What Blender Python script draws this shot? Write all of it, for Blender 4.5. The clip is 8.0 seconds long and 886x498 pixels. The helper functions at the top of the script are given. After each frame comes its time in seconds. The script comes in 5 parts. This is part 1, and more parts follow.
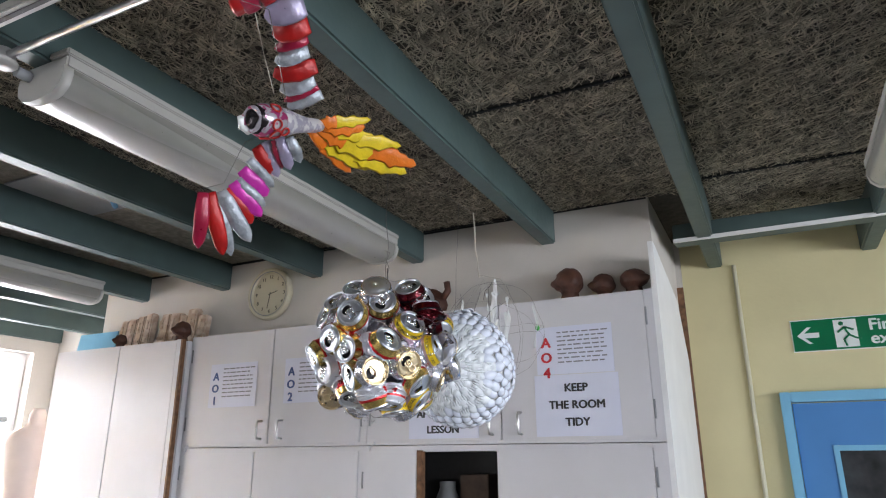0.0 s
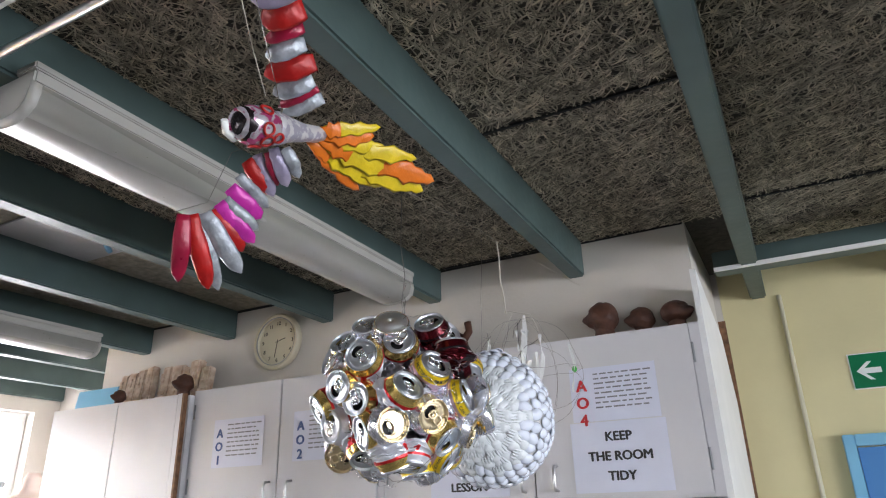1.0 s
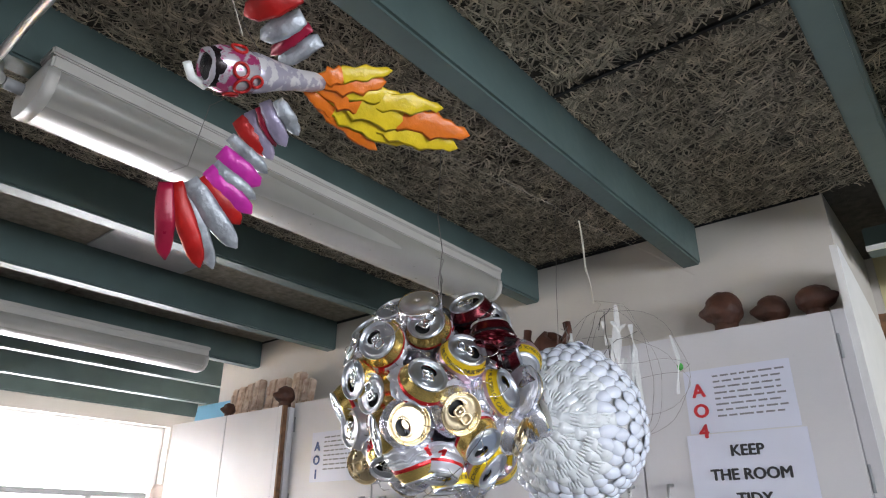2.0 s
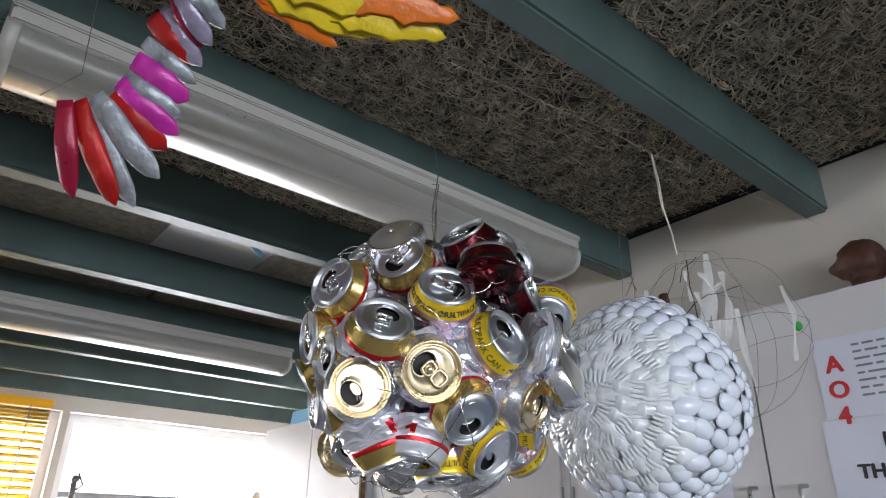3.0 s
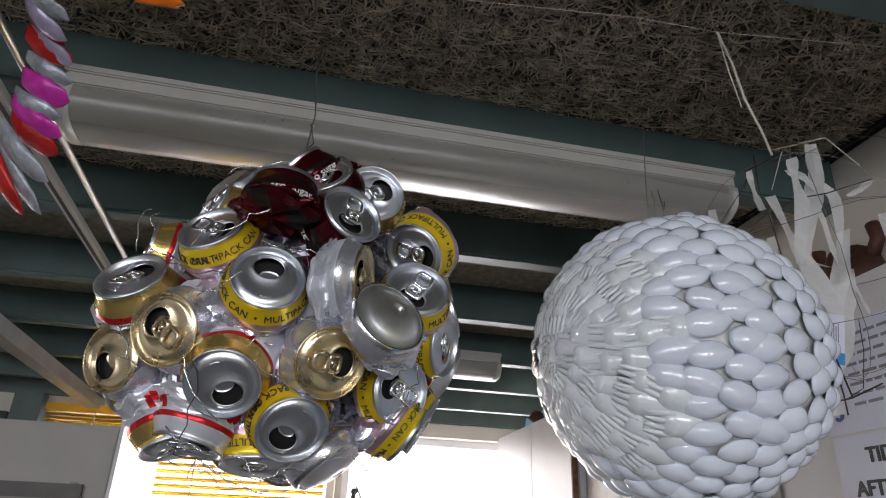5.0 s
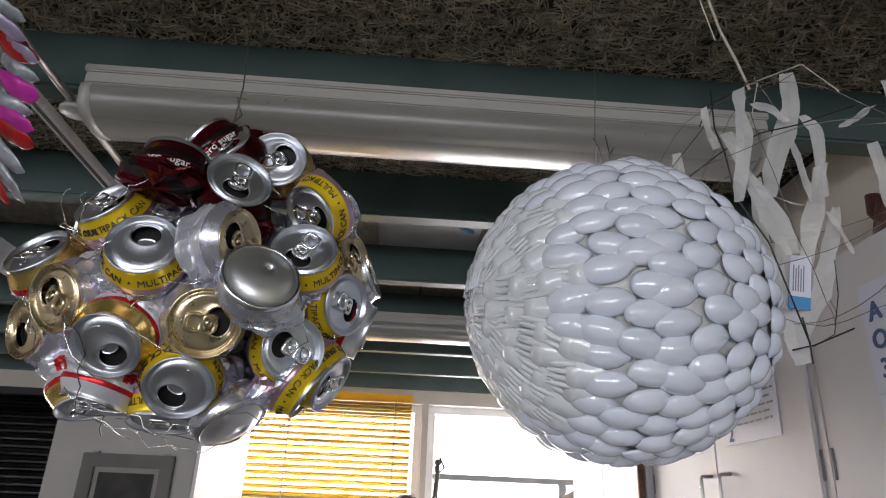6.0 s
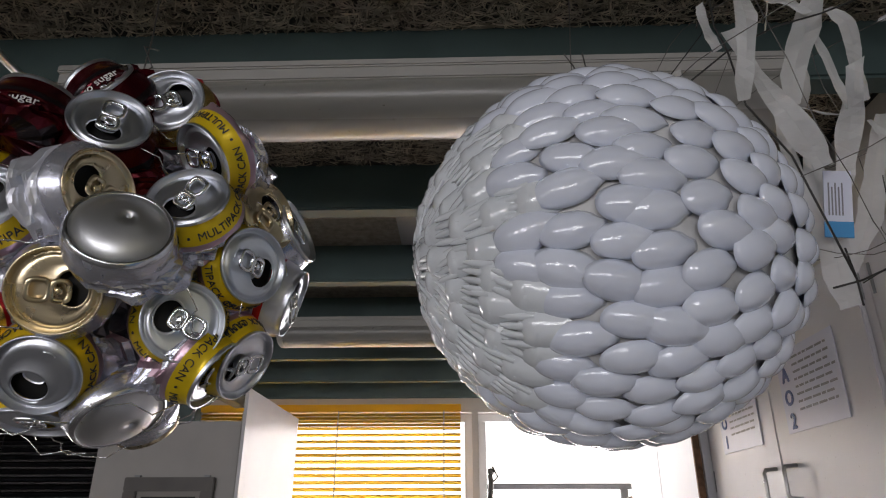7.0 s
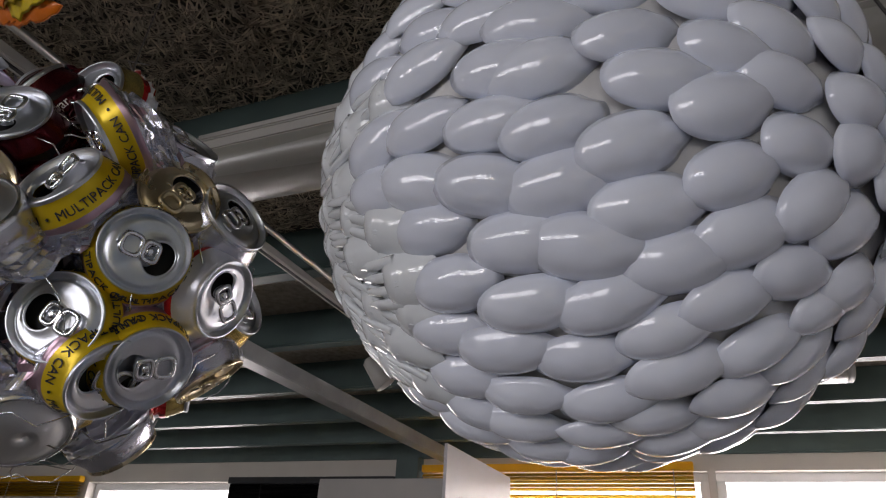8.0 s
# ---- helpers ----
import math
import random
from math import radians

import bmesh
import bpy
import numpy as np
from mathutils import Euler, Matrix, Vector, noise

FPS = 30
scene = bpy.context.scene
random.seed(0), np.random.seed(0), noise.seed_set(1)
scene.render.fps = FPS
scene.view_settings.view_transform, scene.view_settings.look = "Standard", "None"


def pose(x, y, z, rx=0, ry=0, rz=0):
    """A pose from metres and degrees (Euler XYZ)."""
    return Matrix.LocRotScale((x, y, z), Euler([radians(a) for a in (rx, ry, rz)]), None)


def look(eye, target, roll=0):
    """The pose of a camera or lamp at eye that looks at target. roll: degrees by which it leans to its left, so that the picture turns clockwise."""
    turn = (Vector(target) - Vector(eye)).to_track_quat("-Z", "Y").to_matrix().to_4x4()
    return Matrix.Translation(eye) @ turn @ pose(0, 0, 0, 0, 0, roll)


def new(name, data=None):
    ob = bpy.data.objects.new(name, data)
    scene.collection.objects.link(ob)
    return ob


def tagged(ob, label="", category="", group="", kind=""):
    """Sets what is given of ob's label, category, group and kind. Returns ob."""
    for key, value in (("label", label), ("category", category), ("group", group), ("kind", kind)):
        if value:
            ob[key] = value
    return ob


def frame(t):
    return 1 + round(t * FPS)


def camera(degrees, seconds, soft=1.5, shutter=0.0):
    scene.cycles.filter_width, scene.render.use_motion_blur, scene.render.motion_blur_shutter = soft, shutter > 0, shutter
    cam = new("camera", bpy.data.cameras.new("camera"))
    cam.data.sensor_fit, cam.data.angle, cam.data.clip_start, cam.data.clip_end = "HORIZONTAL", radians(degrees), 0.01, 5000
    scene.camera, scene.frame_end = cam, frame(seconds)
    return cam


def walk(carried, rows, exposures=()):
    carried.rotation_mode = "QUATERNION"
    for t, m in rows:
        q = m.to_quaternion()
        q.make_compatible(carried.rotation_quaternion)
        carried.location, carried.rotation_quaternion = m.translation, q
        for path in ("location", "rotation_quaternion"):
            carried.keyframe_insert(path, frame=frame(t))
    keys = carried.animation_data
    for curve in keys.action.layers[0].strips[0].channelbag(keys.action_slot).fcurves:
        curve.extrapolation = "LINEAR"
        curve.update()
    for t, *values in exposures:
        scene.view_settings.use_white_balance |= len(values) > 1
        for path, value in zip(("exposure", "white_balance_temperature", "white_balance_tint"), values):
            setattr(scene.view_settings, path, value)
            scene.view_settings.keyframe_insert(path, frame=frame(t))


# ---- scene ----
cam = camera(67.6, 8.0, soft=1.1)
PATH = [
    (0, (0.276, 0.343, 1.919), (-0.565, 2.056, 2.521), -0.2),
    (0.5, (0.186, 0.412, 1.94), (-0.633, 2.108, 2.612), -1.5),
    (1, (0.165, 0.516, 1.95), (-0.686, 2.17, 2.684), -1.6),
    (1.5, (0.193, 0.644, 1.956), (-0.829, 2.174, 2.738), 0.1),
    (1.7, (0.198, 0.699, 1.953), (-0.894, 2.18, 2.732), 0.4),
    (2.8, (0.098, 1.023, 1.946), (-1.253, 2.242, 2.778), 0.3),
    (3, (0.113, 1.088, 1.949), (-1.305, 2.24, 2.762), 0.9),
    (3.5, (0.161, 1.23, 1.952), (-1.449, 2.137, 2.715), 3.2),
    (4, (0.17, 1.359, 1.941), (-1.56, 2.036, 2.684), 1.5),
    (4.2, (0.156, 1.399, 1.946), (-1.576, 2.041, 2.713), 2.3),
    (5.3, (0.156, 1.594, 1.95), (-1.647, 1.808, 2.794), 2.3),
    (5.5, (0.165, 1.632, 1.948), (-1.647, 1.744, 2.787), 2.9),
    (6, (0.173, 1.715, 1.942), (-1.681, 1.812, 2.688), 2.4),
    (6.5, (0.12, 1.761, 1.936), (-1.749, 1.753, 2.649), 0.8),
    (7, (0.046, 1.81, 1.938), (-1.797, 1.752, 2.713), 0.0),
    (7.5, (-0.047, 1.902, 1.938), (-1.810, 1.622, 2.841), 1.1),
    (8, (-0.127, 1.976, 1.934), (-1.754, 1.262, 2.852), 3.5),
]
EXPOSURES = [(0.0, 0.1, 6350, 10), (0.9, 0.18, 6450, 10), (1.7, 0.18, 6450, 10), (3.0, -0.18, 6350, 9), (3.5, -0.38, 6400, 10), (4.0, -0.74, 6600, 11), (5.5, -0.68, 6700, 12), (6.5, -0.82, 6800, 13), (7.0, -1.18, 6900, 14), (7.5, -1.32, 6900, 14), (8.0, -1.24, 7000, 16)]
walk(cam, [(t, look(eye, target, roll)) for t, eye, target, roll in PATH], EXPOSURES)

# ---- light: pale daylight through the windows on both long sides ----
world = bpy.data.worlds.new("sky")
scene.world = world
world.use_nodes = True
sky = world.node_tree.nodes.new("ShaderNodeTexSky")
sky.sky_type, sky.sun_disc = "NISHITA", False
sky.sun_elevation, sky.sun_rotation = radians(38), radians(250)
world.node_tree.nodes["Background"].inputs["Strength"].default_value = 0.10
world.node_tree.links.new(sky.outputs[0], world.node_tree.nodes["Background"].inputs["Color"])


def window_light(name, x, y, z, width, height, heading, power, colour):
    lamp = bpy.data.lights.new(name, "AREA")
    lamp.shape, lamp.size, lamp.size_y, lamp.energy, lamp.color = "RECTANGLE", width, height, power, colour
    ob = new(name, lamp)
    ob.matrix_world = look((x, y, z), (x + heading, y, z))
    return ob


WEST, EAST, SOUTH, NORTH = -4.35, 3.6, -4.2, 3.42
CEIL, BEAM_Z = 2.855, 2.72
WALL_Y, CAB_Y = 2.76, 2.58
window_light("daylight_west", WEST - 0.45, 0.6, 1.75, 6.6, 2.0, 1, 580, (0.97, 0.955, 1.0))
window_light("daylight_east", EAST + 0.3, -0.3, 1.95, 6.0, 1.1, -1, 290, (0.90, 0.93, 1.0))


# ---- materials ----
def material(name, colour, rough=0.5, metal=0.0, vary=0.15, scale=8.0, bump=0.0, bump_scale=60.0, spec=0.5, second=None, stretch=(1, 1, 1), island=0.0):
    m = bpy.data.materials.new(name)
    m.use_nodes = True
    n, l = m.node_tree.nodes, m.node_tree.links
    b = n["Principled BSDF"]
    b.inputs["Roughness"].default_value, b.inputs["Metallic"].default_value = rough, metal
    b.inputs["Specular IOR Level"].default_value = spec
    co = n.new("ShaderNodeTexCoord")
    mp = n.new("ShaderNodeMapping")
    mp.inputs["Scale"].default_value = stretch
    l.new(co.outputs["Object"], mp.inputs["Vector"])
    big, fine = n.new("ShaderNodeTexNoise"), n.new("ShaderNodeTexNoise")
    big.inputs["Scale"].default_value, big.inputs["Detail"].default_value = scale, 5
    fine.inputs["Scale"].default_value, fine.inputs["Detail"].default_value = bump_scale, 4
    for t in (big, fine):
        l.new(mp.outputs[0], t.inputs["Vector"])
    ramp = n.new("ShaderNodeValToRGB")
    dark = second or tuple(c * (1 - 2 * vary) for c in colour)
    light = colour if second else tuple(min(1, c * (1 + vary)) for c in colour)
    ramp.color_ramp.elements[0].color, ramp.color_ramp.elements[1].color = (*dark, 1), (*light, 1)
    ramp.color_ramp.elements[0].position, ramp.color_ramp.elements[1].position = 0.25, 0.7
    l.new(big.outputs["Fac"], ramp.inputs["Fac"])
    l.new(ramp.outputs[0], b.inputs["Base Color"])
    rr = n.new("ShaderNodeMapRange")
    rr.inputs["To Min"].default_value, rr.inputs["To Max"].default_value = max(0.02, rough * 0.8), min(1, rough * 1.2)
    l.new(fine.outputs["Fac"], rr.inputs["Value"])
    l.new(rr.outputs[0], b.inputs["Roughness"])
    if island:
        info = n.new("ShaderNodeObjectInfo")
        hsv = n.new("ShaderNodeHueSaturation")
        mr = n.new("ShaderNodeMapRange")
        mr.inputs["To Min"].default_value, mr.inputs["To Max"].default_value = 1 - island, 1 + island
        l.new(info.outputs["Random"], mr.inputs["Value"])
        l.new(mr.outputs[0], hsv.inputs["Value"])
        l.new(ramp.outputs[0], hsv.inputs["Color"])
        l.new(hsv.outputs[0], b.inputs["Base Color"])
    if bump:
        bp = n.new("ShaderNodeBump")
        bp.inputs["Strength"].default_value, bp.inputs["Distance"].default_value = bump, 0.004
        l.new(fine.outputs["Fac"], bp.inputs["Height"])
        l.new(bp.outputs[0], b.inputs["Normal"])
    return m


WALL_WHITE = material("wall_white", (0.60, 0.565, 0.52), 0.7, vary=0.04, scale=3, bump=0.15, bump_scale=90)
WALL_YELLOW = material("wall_yellow", (0.69, 0.62, 0.36), 0.6, vary=0.05, scale=3, bump=0.2, bump_scale=70)
CAB_WHITE = material("cabinet_white", (0.63, 0.62, 0.645), 0.3, vary=0.03, scale=4, bump=0.05, bump_scale=120)
EDGE_BROWN = material("chipboard_edge", (0.20, 0.10, 0.05), 0.7, vary=0.3, scale=40)
# jar and box colours include the shade inside the open cupboard
JAR_SHADED = material("cloudy_jar_shaded", (0.22, 0.23, 0.24), 0.4, vary=0.15)
BOX_SHADED = material("cardboard_shaded", (0.055, 0.032, 0.02), 0.8, vary=0.2, scale=20)
FLOOR_MAT = material("floor_vinyl", (0.09, 0.085, 0.08), 0.5, vary=0.2, scale=6)
STEEL_GREEN = material("beam_paint", (0.078, 0.118, 0.114), 0.45, vary=0.12, scale=5, bump=0.15, bump_scale=40)
STEEL_GREY = material("steel_grey", (0.28, 0.29, 0.30), 0.4, vary=0.1)
CHROME = material("galvanised_pipe", (0.55, 0.55, 0.55), 0.3, 0.9, vary=0.1)
# board behind the strands, darkened for the shaded pits between them
BOARD_SHADED = material("wood_wool_shaded", (0.08, 0.071, 0.057), 0.95, vary=0.3, scale=35, bump=1.0, bump_scale=170, second=(0.03, 0.026, 0.02))
# western boards: averages their unmodelled fibres, with window light painted in
BOARD_FAR_LIT = material("wood_wool_far_lit", (0.34, 0.305, 0.245), 0.95, vary=0.3, scale=35, bump=1.0, bump_scale=170, second=(0.16, 0.142, 0.113))
FIBRE = material("wood_wool_fibre", (0.60, 0.535, 0.41), 0.9, vary=0.25, scale=30, second=(0.25, 0.22, 0.17))
# foil of the scraps, darkened for deep shade between the cans
CRUMPLE_SHADED = material("crumpled_foil_shaded", (0.30, 0.295, 0.34), 0.34, 0.9, vary=0.3, scale=45, bump=0.4, bump_scale=90)
PIPE_CREAM = material("cream_pipe", (0.76, 0.72, 0.55), 0.4, vary=0.05)
LAMP_WHITE = material("lamp_white", (0.42, 0.41, 0.385), 0.4, vary=0.04)
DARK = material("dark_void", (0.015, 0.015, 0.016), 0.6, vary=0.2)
PAPER = material("paper", (0.69, 0.71, 0.83), 0.25, vary=0.02, spec=0.5)
INK = material("ink", (0.03, 0.03, 0.035), 0.5, vary=0.1)
INK_BLUE = material("ink_blue", (0.05, 0.09, 0.26), 0.5, vary=0.1)
INK_RED = material("ink_red", (0.55, 0.03, 0.04), 0.5, vary=0.1)
INK_GREY = material("ink_grey", (0.22, 0.22, 0.25), 0.5, vary=0.1)
BLUE = material("door_blue", (0.08, 0.25, 0.57), 0.35, vary=0.05, scale=3)
BLUE_PALE = material("frame_blue", (0.22, 0.51, 0.73), 0.35, vary=0.05, scale=3)
SIGN_GREEN = material("sign_green", (0.0, 0.16, 0.06), 0.3, vary=0.04)
SIGN_WHITE = material("sign_white", (0.8, 0.82, 0.8), 0.3, vary=0.02)
CLAY = material("terracotta", (0.085, 0.032, 0.019), 0.6, vary=0.25, scale=25, bump=0.5, bump_scale=80)
CLAY_PALE = material("pale_clay", (0.70, 0.59, 0.48), 0.8, vary=0.2, scale=30, second=(0.36, 0.23, 0.16), bump=0.5)
BLIND_YELLOW = material("blind_yellow", (0.78, 0.47, 0.015), 0.4, vary=0.05)
slat_nodes = BLIND_YELLOW.node_tree
slat_glow, slat_mix = slat_nodes.nodes.new("ShaderNodeBsdfTranslucent"), slat_nodes.nodes.new("ShaderNodeMixShader")
slat_glow.inputs["Color"].default_value, slat_mix.inputs[0].default_value = (0.95, 0.66, 0.08, 1), 0.45
slat_nodes.links.new(slat_nodes.nodes["Principled BSDF"].outputs[0], slat_mix.inputs[1])
slat_nodes.links.new(slat_glow.outputs[0], slat_mix.inputs[2])
slat_nodes.links.new(slat_mix.outputs[0], slat_nodes.nodes["Material Output"].inputs["Surface"])
BLIND_BLACK = material("blind_black", (0.018, 0.018, 0.022), 0.4, vary=0.1)
WHITE_FRAME = material("window_white", (0.8, 0.8, 0.8), 0.4, vary=0.03)
CREAM = material("clock_cream", (0.56, 0.51, 0.38), 0.4, vary=0.04)
GREY_DOOR = material("cupboard_grey", (0.42, 0.40, 0.38), 0.5, vary=0.06, scale=4)
GREY_FRAME = material("frame_grey", (0.12, 0.108, 0.10), 0.5, vary=0.15)
DARK_PICTURE = material("dark_picture", (0.03, 0.026, 0.024), 0.35, vary=0.4, scale=12, spec=0.12)
MOUNT = material("picture_mount", (0.30, 0.28, 0.26), 0.6, vary=0.05)
ALU = material("aluminium", (0.86, 0.87, 0.90), 0.24, 1.0, vary=0.05, scale=20, bump=0.08, bump_scale=160)
ALU_LID = material("lid_aluminium", (0.74, 0.77, 0.83), 0.36, 1.0, vary=0.06, scale=30, bump=0.05)
ALU_FOOT = material("foot_aluminium", (0.88, 0.89, 0.91), 0.42, 1.0, vary=0.05, scale=20)
GOLD = material("gold_lid", (0.78, 0.66, 0.45), 0.28, 1.0, vary=0.07, scale=30)
CAN_SILVER = material("can_silver", (0.66, 0.67, 0.75), 0.26, 0.75, vary=0.10, scale=25, bump=0.1, bump_scale=90)
CAN_WHITE = material("can_pale", (0.74, 0.75, 0.82), 0.30, 0.5, vary=0.10, scale=25)
CAN_GOLD = material("can_gold", (0.74, 0.54, 0.18), 0.25, 0.85, vary=0.06, scale=20)
CAN_YELLOW = material("can_yellow", (0.83, 0.58, 0.02), 0.3, 0.35, vary=0.05, scale=20)
CAN_RED = material("can_red", (0.60, 0.02, 0.025), 0.28, 0.6, vary=0.15, scale=20)
CAN_DARKRED = material("can_burgundy", (0.10, 0.006, 0.012), 0.22, 0.7, vary=0.3, scale=20)
CAN_BLACK = material("can_black", (0.02, 0.015, 0.017), 0.25, 0.5, vary=0.1)
CAN_PINK = material("can_pink", (0.60, 0.42, 0.50), 0.3, 0.8, vary=0.15, scale=30)
WIRE = material("thin_wire", (0.22, 0.21, 0.20), 0.4, 0.9, vary=0.1)
WIRE_DARK = material("dark_wire", (0.06, 0.058, 0.055), 0.5, 0.6, vary=0.1)
STRING = material("pale_string", (0.50, 0.47, 0.40), 0.8, vary=0.15)
CUTLERY = material("white_plastic", (0.77, 0.815, 0.93), 0.06, vary=0.02, scale=30, island=0.04)
FORK_WHITE = material("fork_plastic", (0.78, 0.82, 0.86), 0.12, vary=0.03, scale=30, island=0.05)
# filler colour, kept pale for light the plastic would pass into the gaps
GAP_FILL = material("gap_fill_ball", (0.62, 0.62, 0.62), 0.6, vary=0.2, scale=30)
FOIL_RED = material("foil_red", (0.40, 0.009, 0.008), 0.38, 0.1, vary=0.2, scale=30, bump=0.5, bump_scale=60)
FOIL_CRIMSON = material("foil_crimson", (0.34, 0.010, 0.045), 0.3, 0.1, vary=0.2, scale=30, bump=0.5, bump_scale=60)
FOIL_MAGENTA = material("foil_magenta", (0.55, 0.03, 0.36), 0.3, 0.1, vary=0.15, scale=30, bump=0.5, bump_scale=60)
FOIL_SILVER = material("foil_silver", (0.38, 0.41, 0.45), 0.42, 0.4, vary=0.25, scale=45, bump=0.9, bump_scale=60)
FOIL_LILAC = material("foil_lilac", (0.36, 0.32, 0.45), 0.3, 0.3, vary=0.15, scale=30, bump=0.6, bump_scale=60)
FOIL_YELLOW = material("foil_yellow", (0.66, 0.49, 0.015), 0.3, vary=0.1, scale=30, bump=0.5, bump_scale=60)
FOIL_ORANGE = material("foil_orange", (0.68, 0.16, 0.010), 0.3, vary=0.1, scale=30, bump=0.5, bump_scale=60)
BOTTLE_WRAP = material("bottle_wrap", (0.62, 0.60, 0.62), 0.3, 0.3, vary=0.2, scale=60, second=(0.36, 0.34, 0.42))
STRIP = material("plastic_strip", (0.78, 0.79, 0.79), 0.4, vary=0.05, scale=20)
STRIP_BLUE = material("strip_blue", (0.02, 0.25, 0.55), 0.4, vary=0.05)
CARD = material("ceiling_card", (0.34, 0.335, 0.34), 0.35, vary=0.1)
SKYCARD = material("sky_blue_print", (0.12, 0.38, 0.62), 0.5, vary=0.1)


def see_through(m, weight, rough):
    """Lets light through a thin milky plastic."""
    b = m.node_tree.nodes["Principled BSDF"]
    b.inputs["Transmission Weight"].default_value = weight
    b.inputs["Roughness"].default_value = rough
    return m


DIFFUSER = see_through(material("lamp_diffuser", (0.30, 0.295, 0.27), 0.3, vary=0.03), 0.25, 0.35)
GLASS = material("dark_glass", (0.05, 0.052, 0.056), 0.22, vary=0.4, scale=9, spec=0.25)
see_through(STRIP, 0.12, 0.4)
strip_nodes = STRIP.node_tree
strip_clear, strip_mix = strip_nodes.nodes.new("ShaderNodeBsdfTransparent"), strip_nodes.nodes.new("ShaderNodeMixShader")
strip_mix.inputs[0].default_value = 0.38
strip_nodes.links.new(strip_nodes.nodes["Principled BSDF"].outputs[0], strip_mix.inputs[1])
strip_nodes.links.new(strip_clear.outputs[0], strip_mix.inputs[2])
strip_nodes.links.new(strip_mix.outputs[0], strip_nodes.nodes["Material Output"].inputs["Surface"])
for m in (CUTLERY, FORK_WHITE):
    plastic = m.node_tree.nodes["Principled BSDF"]
    plastic.inputs["Subsurface Weight"].default_value = 0.2
    plastic.inputs["Subsurface Radius"].default_value = (0.008, 0.008, 0.008)
    plastic.inputs["Subsurface Scale"].default_value = 1.0
    plastic.inputs["Coat Weight"].default_value = 0.6
    plastic.inputs["Coat Roughness"].default_value = 0.03


def vary_by_island(m, low, high):
    """Each loose strand of a joined mesh gets a brightness of its own."""
    n, l = m.node_tree.nodes, m.node_tree.links
    geo, mr, hsv = n.new("ShaderNodeNewGeometry"), n.new("ShaderNodeMapRange"), n.new("ShaderNodeHueSaturation")
    mr.inputs["To Min"].default_value, mr.inputs["To Max"].default_value = low, high
    ramp = next(k for k in n if k.type == "VALTORGB")
    l.new(geo.outputs["Random Per Island"], mr.inputs["Value"])
    l.new(mr.outputs[0], hsv.inputs["Value"])
    l.new(ramp.outputs[0], hsv.inputs["Color"])
    l.new(hsv.outputs[0], n["Principled BSDF"].inputs["Base Color"])


vary_by_island(FIBRE, 0.4, 1.5)


# ---- building helpers ----
def mesh_of(bm, name, materials):
    me = bpy.data.meshes.new(name)
    bm.to_mesh(me)
    bm.free()
    for m in materials if isinstance(materials, (list, tuple)) else [materials]:
        me.materials.append(m)
    return me


def part(name, bm, mat, parent, label="", m=None):
    ob = new(name, mesh_of(bm, name, mat) if isinstance(bm, bmesh.types.BMesh) else bm)
    if parent is not None:
        ob.parent = parent
    if m is not None:
        ob.matrix_basis = m
    if label:
        tagged(ob, label)
    return ob


def empty(name, label, category, m=None, group="", kind=""):
    ob = new(name)
    if m is not None:
        ob.matrix_basis = m
    return tagged(ob, label, category, group, kind)


def box(bm, x0, x1, y0, y1, z0, z1, bevel=0.0, index=0):
    v = [bm.verts.new((x, y, z)) for x in (x0, x1) for y in (y0, y1) for z in (z0, z1)]
    faces = [bm.faces.new([v[i] for i in f]) for f in ((0, 1, 3, 2), (4, 6, 7, 5), (0, 4, 5, 1), (2, 3, 7, 6), (0, 2, 6, 4), (1, 5, 7, 3))]
    for f in faces:
        f.material_index = index
    if bevel:
        edges = {e for f in faces for e in f.edges}
        bmesh.ops.bevel(bm, geom=list(edges), offset=bevel, segments=2, affect="EDGES")
    return bm


def boxed(*a, **k):
    return box(bmesh.new(), *a, **k)


def lathe(bm, profile, segs=24, smooth=True, index=0, cap=False, warp=None):
    """Turns (radius, height) pairs round z."""
    rings = []
    for j, (r, z) in enumerate(profile):
        ring = []
        for i in range(segs):
            a = 2 * math.pi * i / segs
            p = Vector((r * math.cos(a), r * math.sin(a), z))
            ring.append(bm.verts.new(warp(p, a, j) if warp else p))
        rings.append(ring)
    for a, b in zip(rings, rings[1:]):
        for i in range(segs):
            f = bm.faces.new((a[i], a[(i + 1) % segs], b[(i + 1) % segs], b[i]))
            f.smooth, f.material_index = smooth, index
    if cap:
        f = bm.faces.new(rings[-1])
        f.material_index, f.smooth = index, smooth
        bm.faces.new(list(reversed(rings[0]))).material_index = index
    return bm


def tube(bm, points, radius, sides=6, index=0):
    """A thin round rod along points."""
    rings = []
    pts = [Vector(p) for p in points]
    for i, p in enumerate(pts):
        d = (pts[min(i + 1, len(pts) - 1)] - pts[max(i - 1, 0)]).normalized()
        u = d.orthogonal().normalized()
        if rings and abs(d.dot(u0)) < 0.99:
            u = (u0 - d * d.dot(u0)).normalized()
        u0 = u
        w = d.cross(u)
        rings.append([bm.verts.new(p + radius * (math.cos(2 * math.pi * k / sides) * u + math.sin(2 * math.pi * k / sides) * w)) for k in range(sides)])
    for a, b in zip(rings, rings[1:]):
        for k in range(sides):
            f = bm.faces.new((a[k], a[(k + 1) % sides], b[(k + 1) % sides], b[k]))
            f.smooth, f.material_index = True, index
    bm.faces.new(rings[-1]).material_index = index
    bm.faces.new(list(reversed(rings[0]))).material_index = index
    return bm


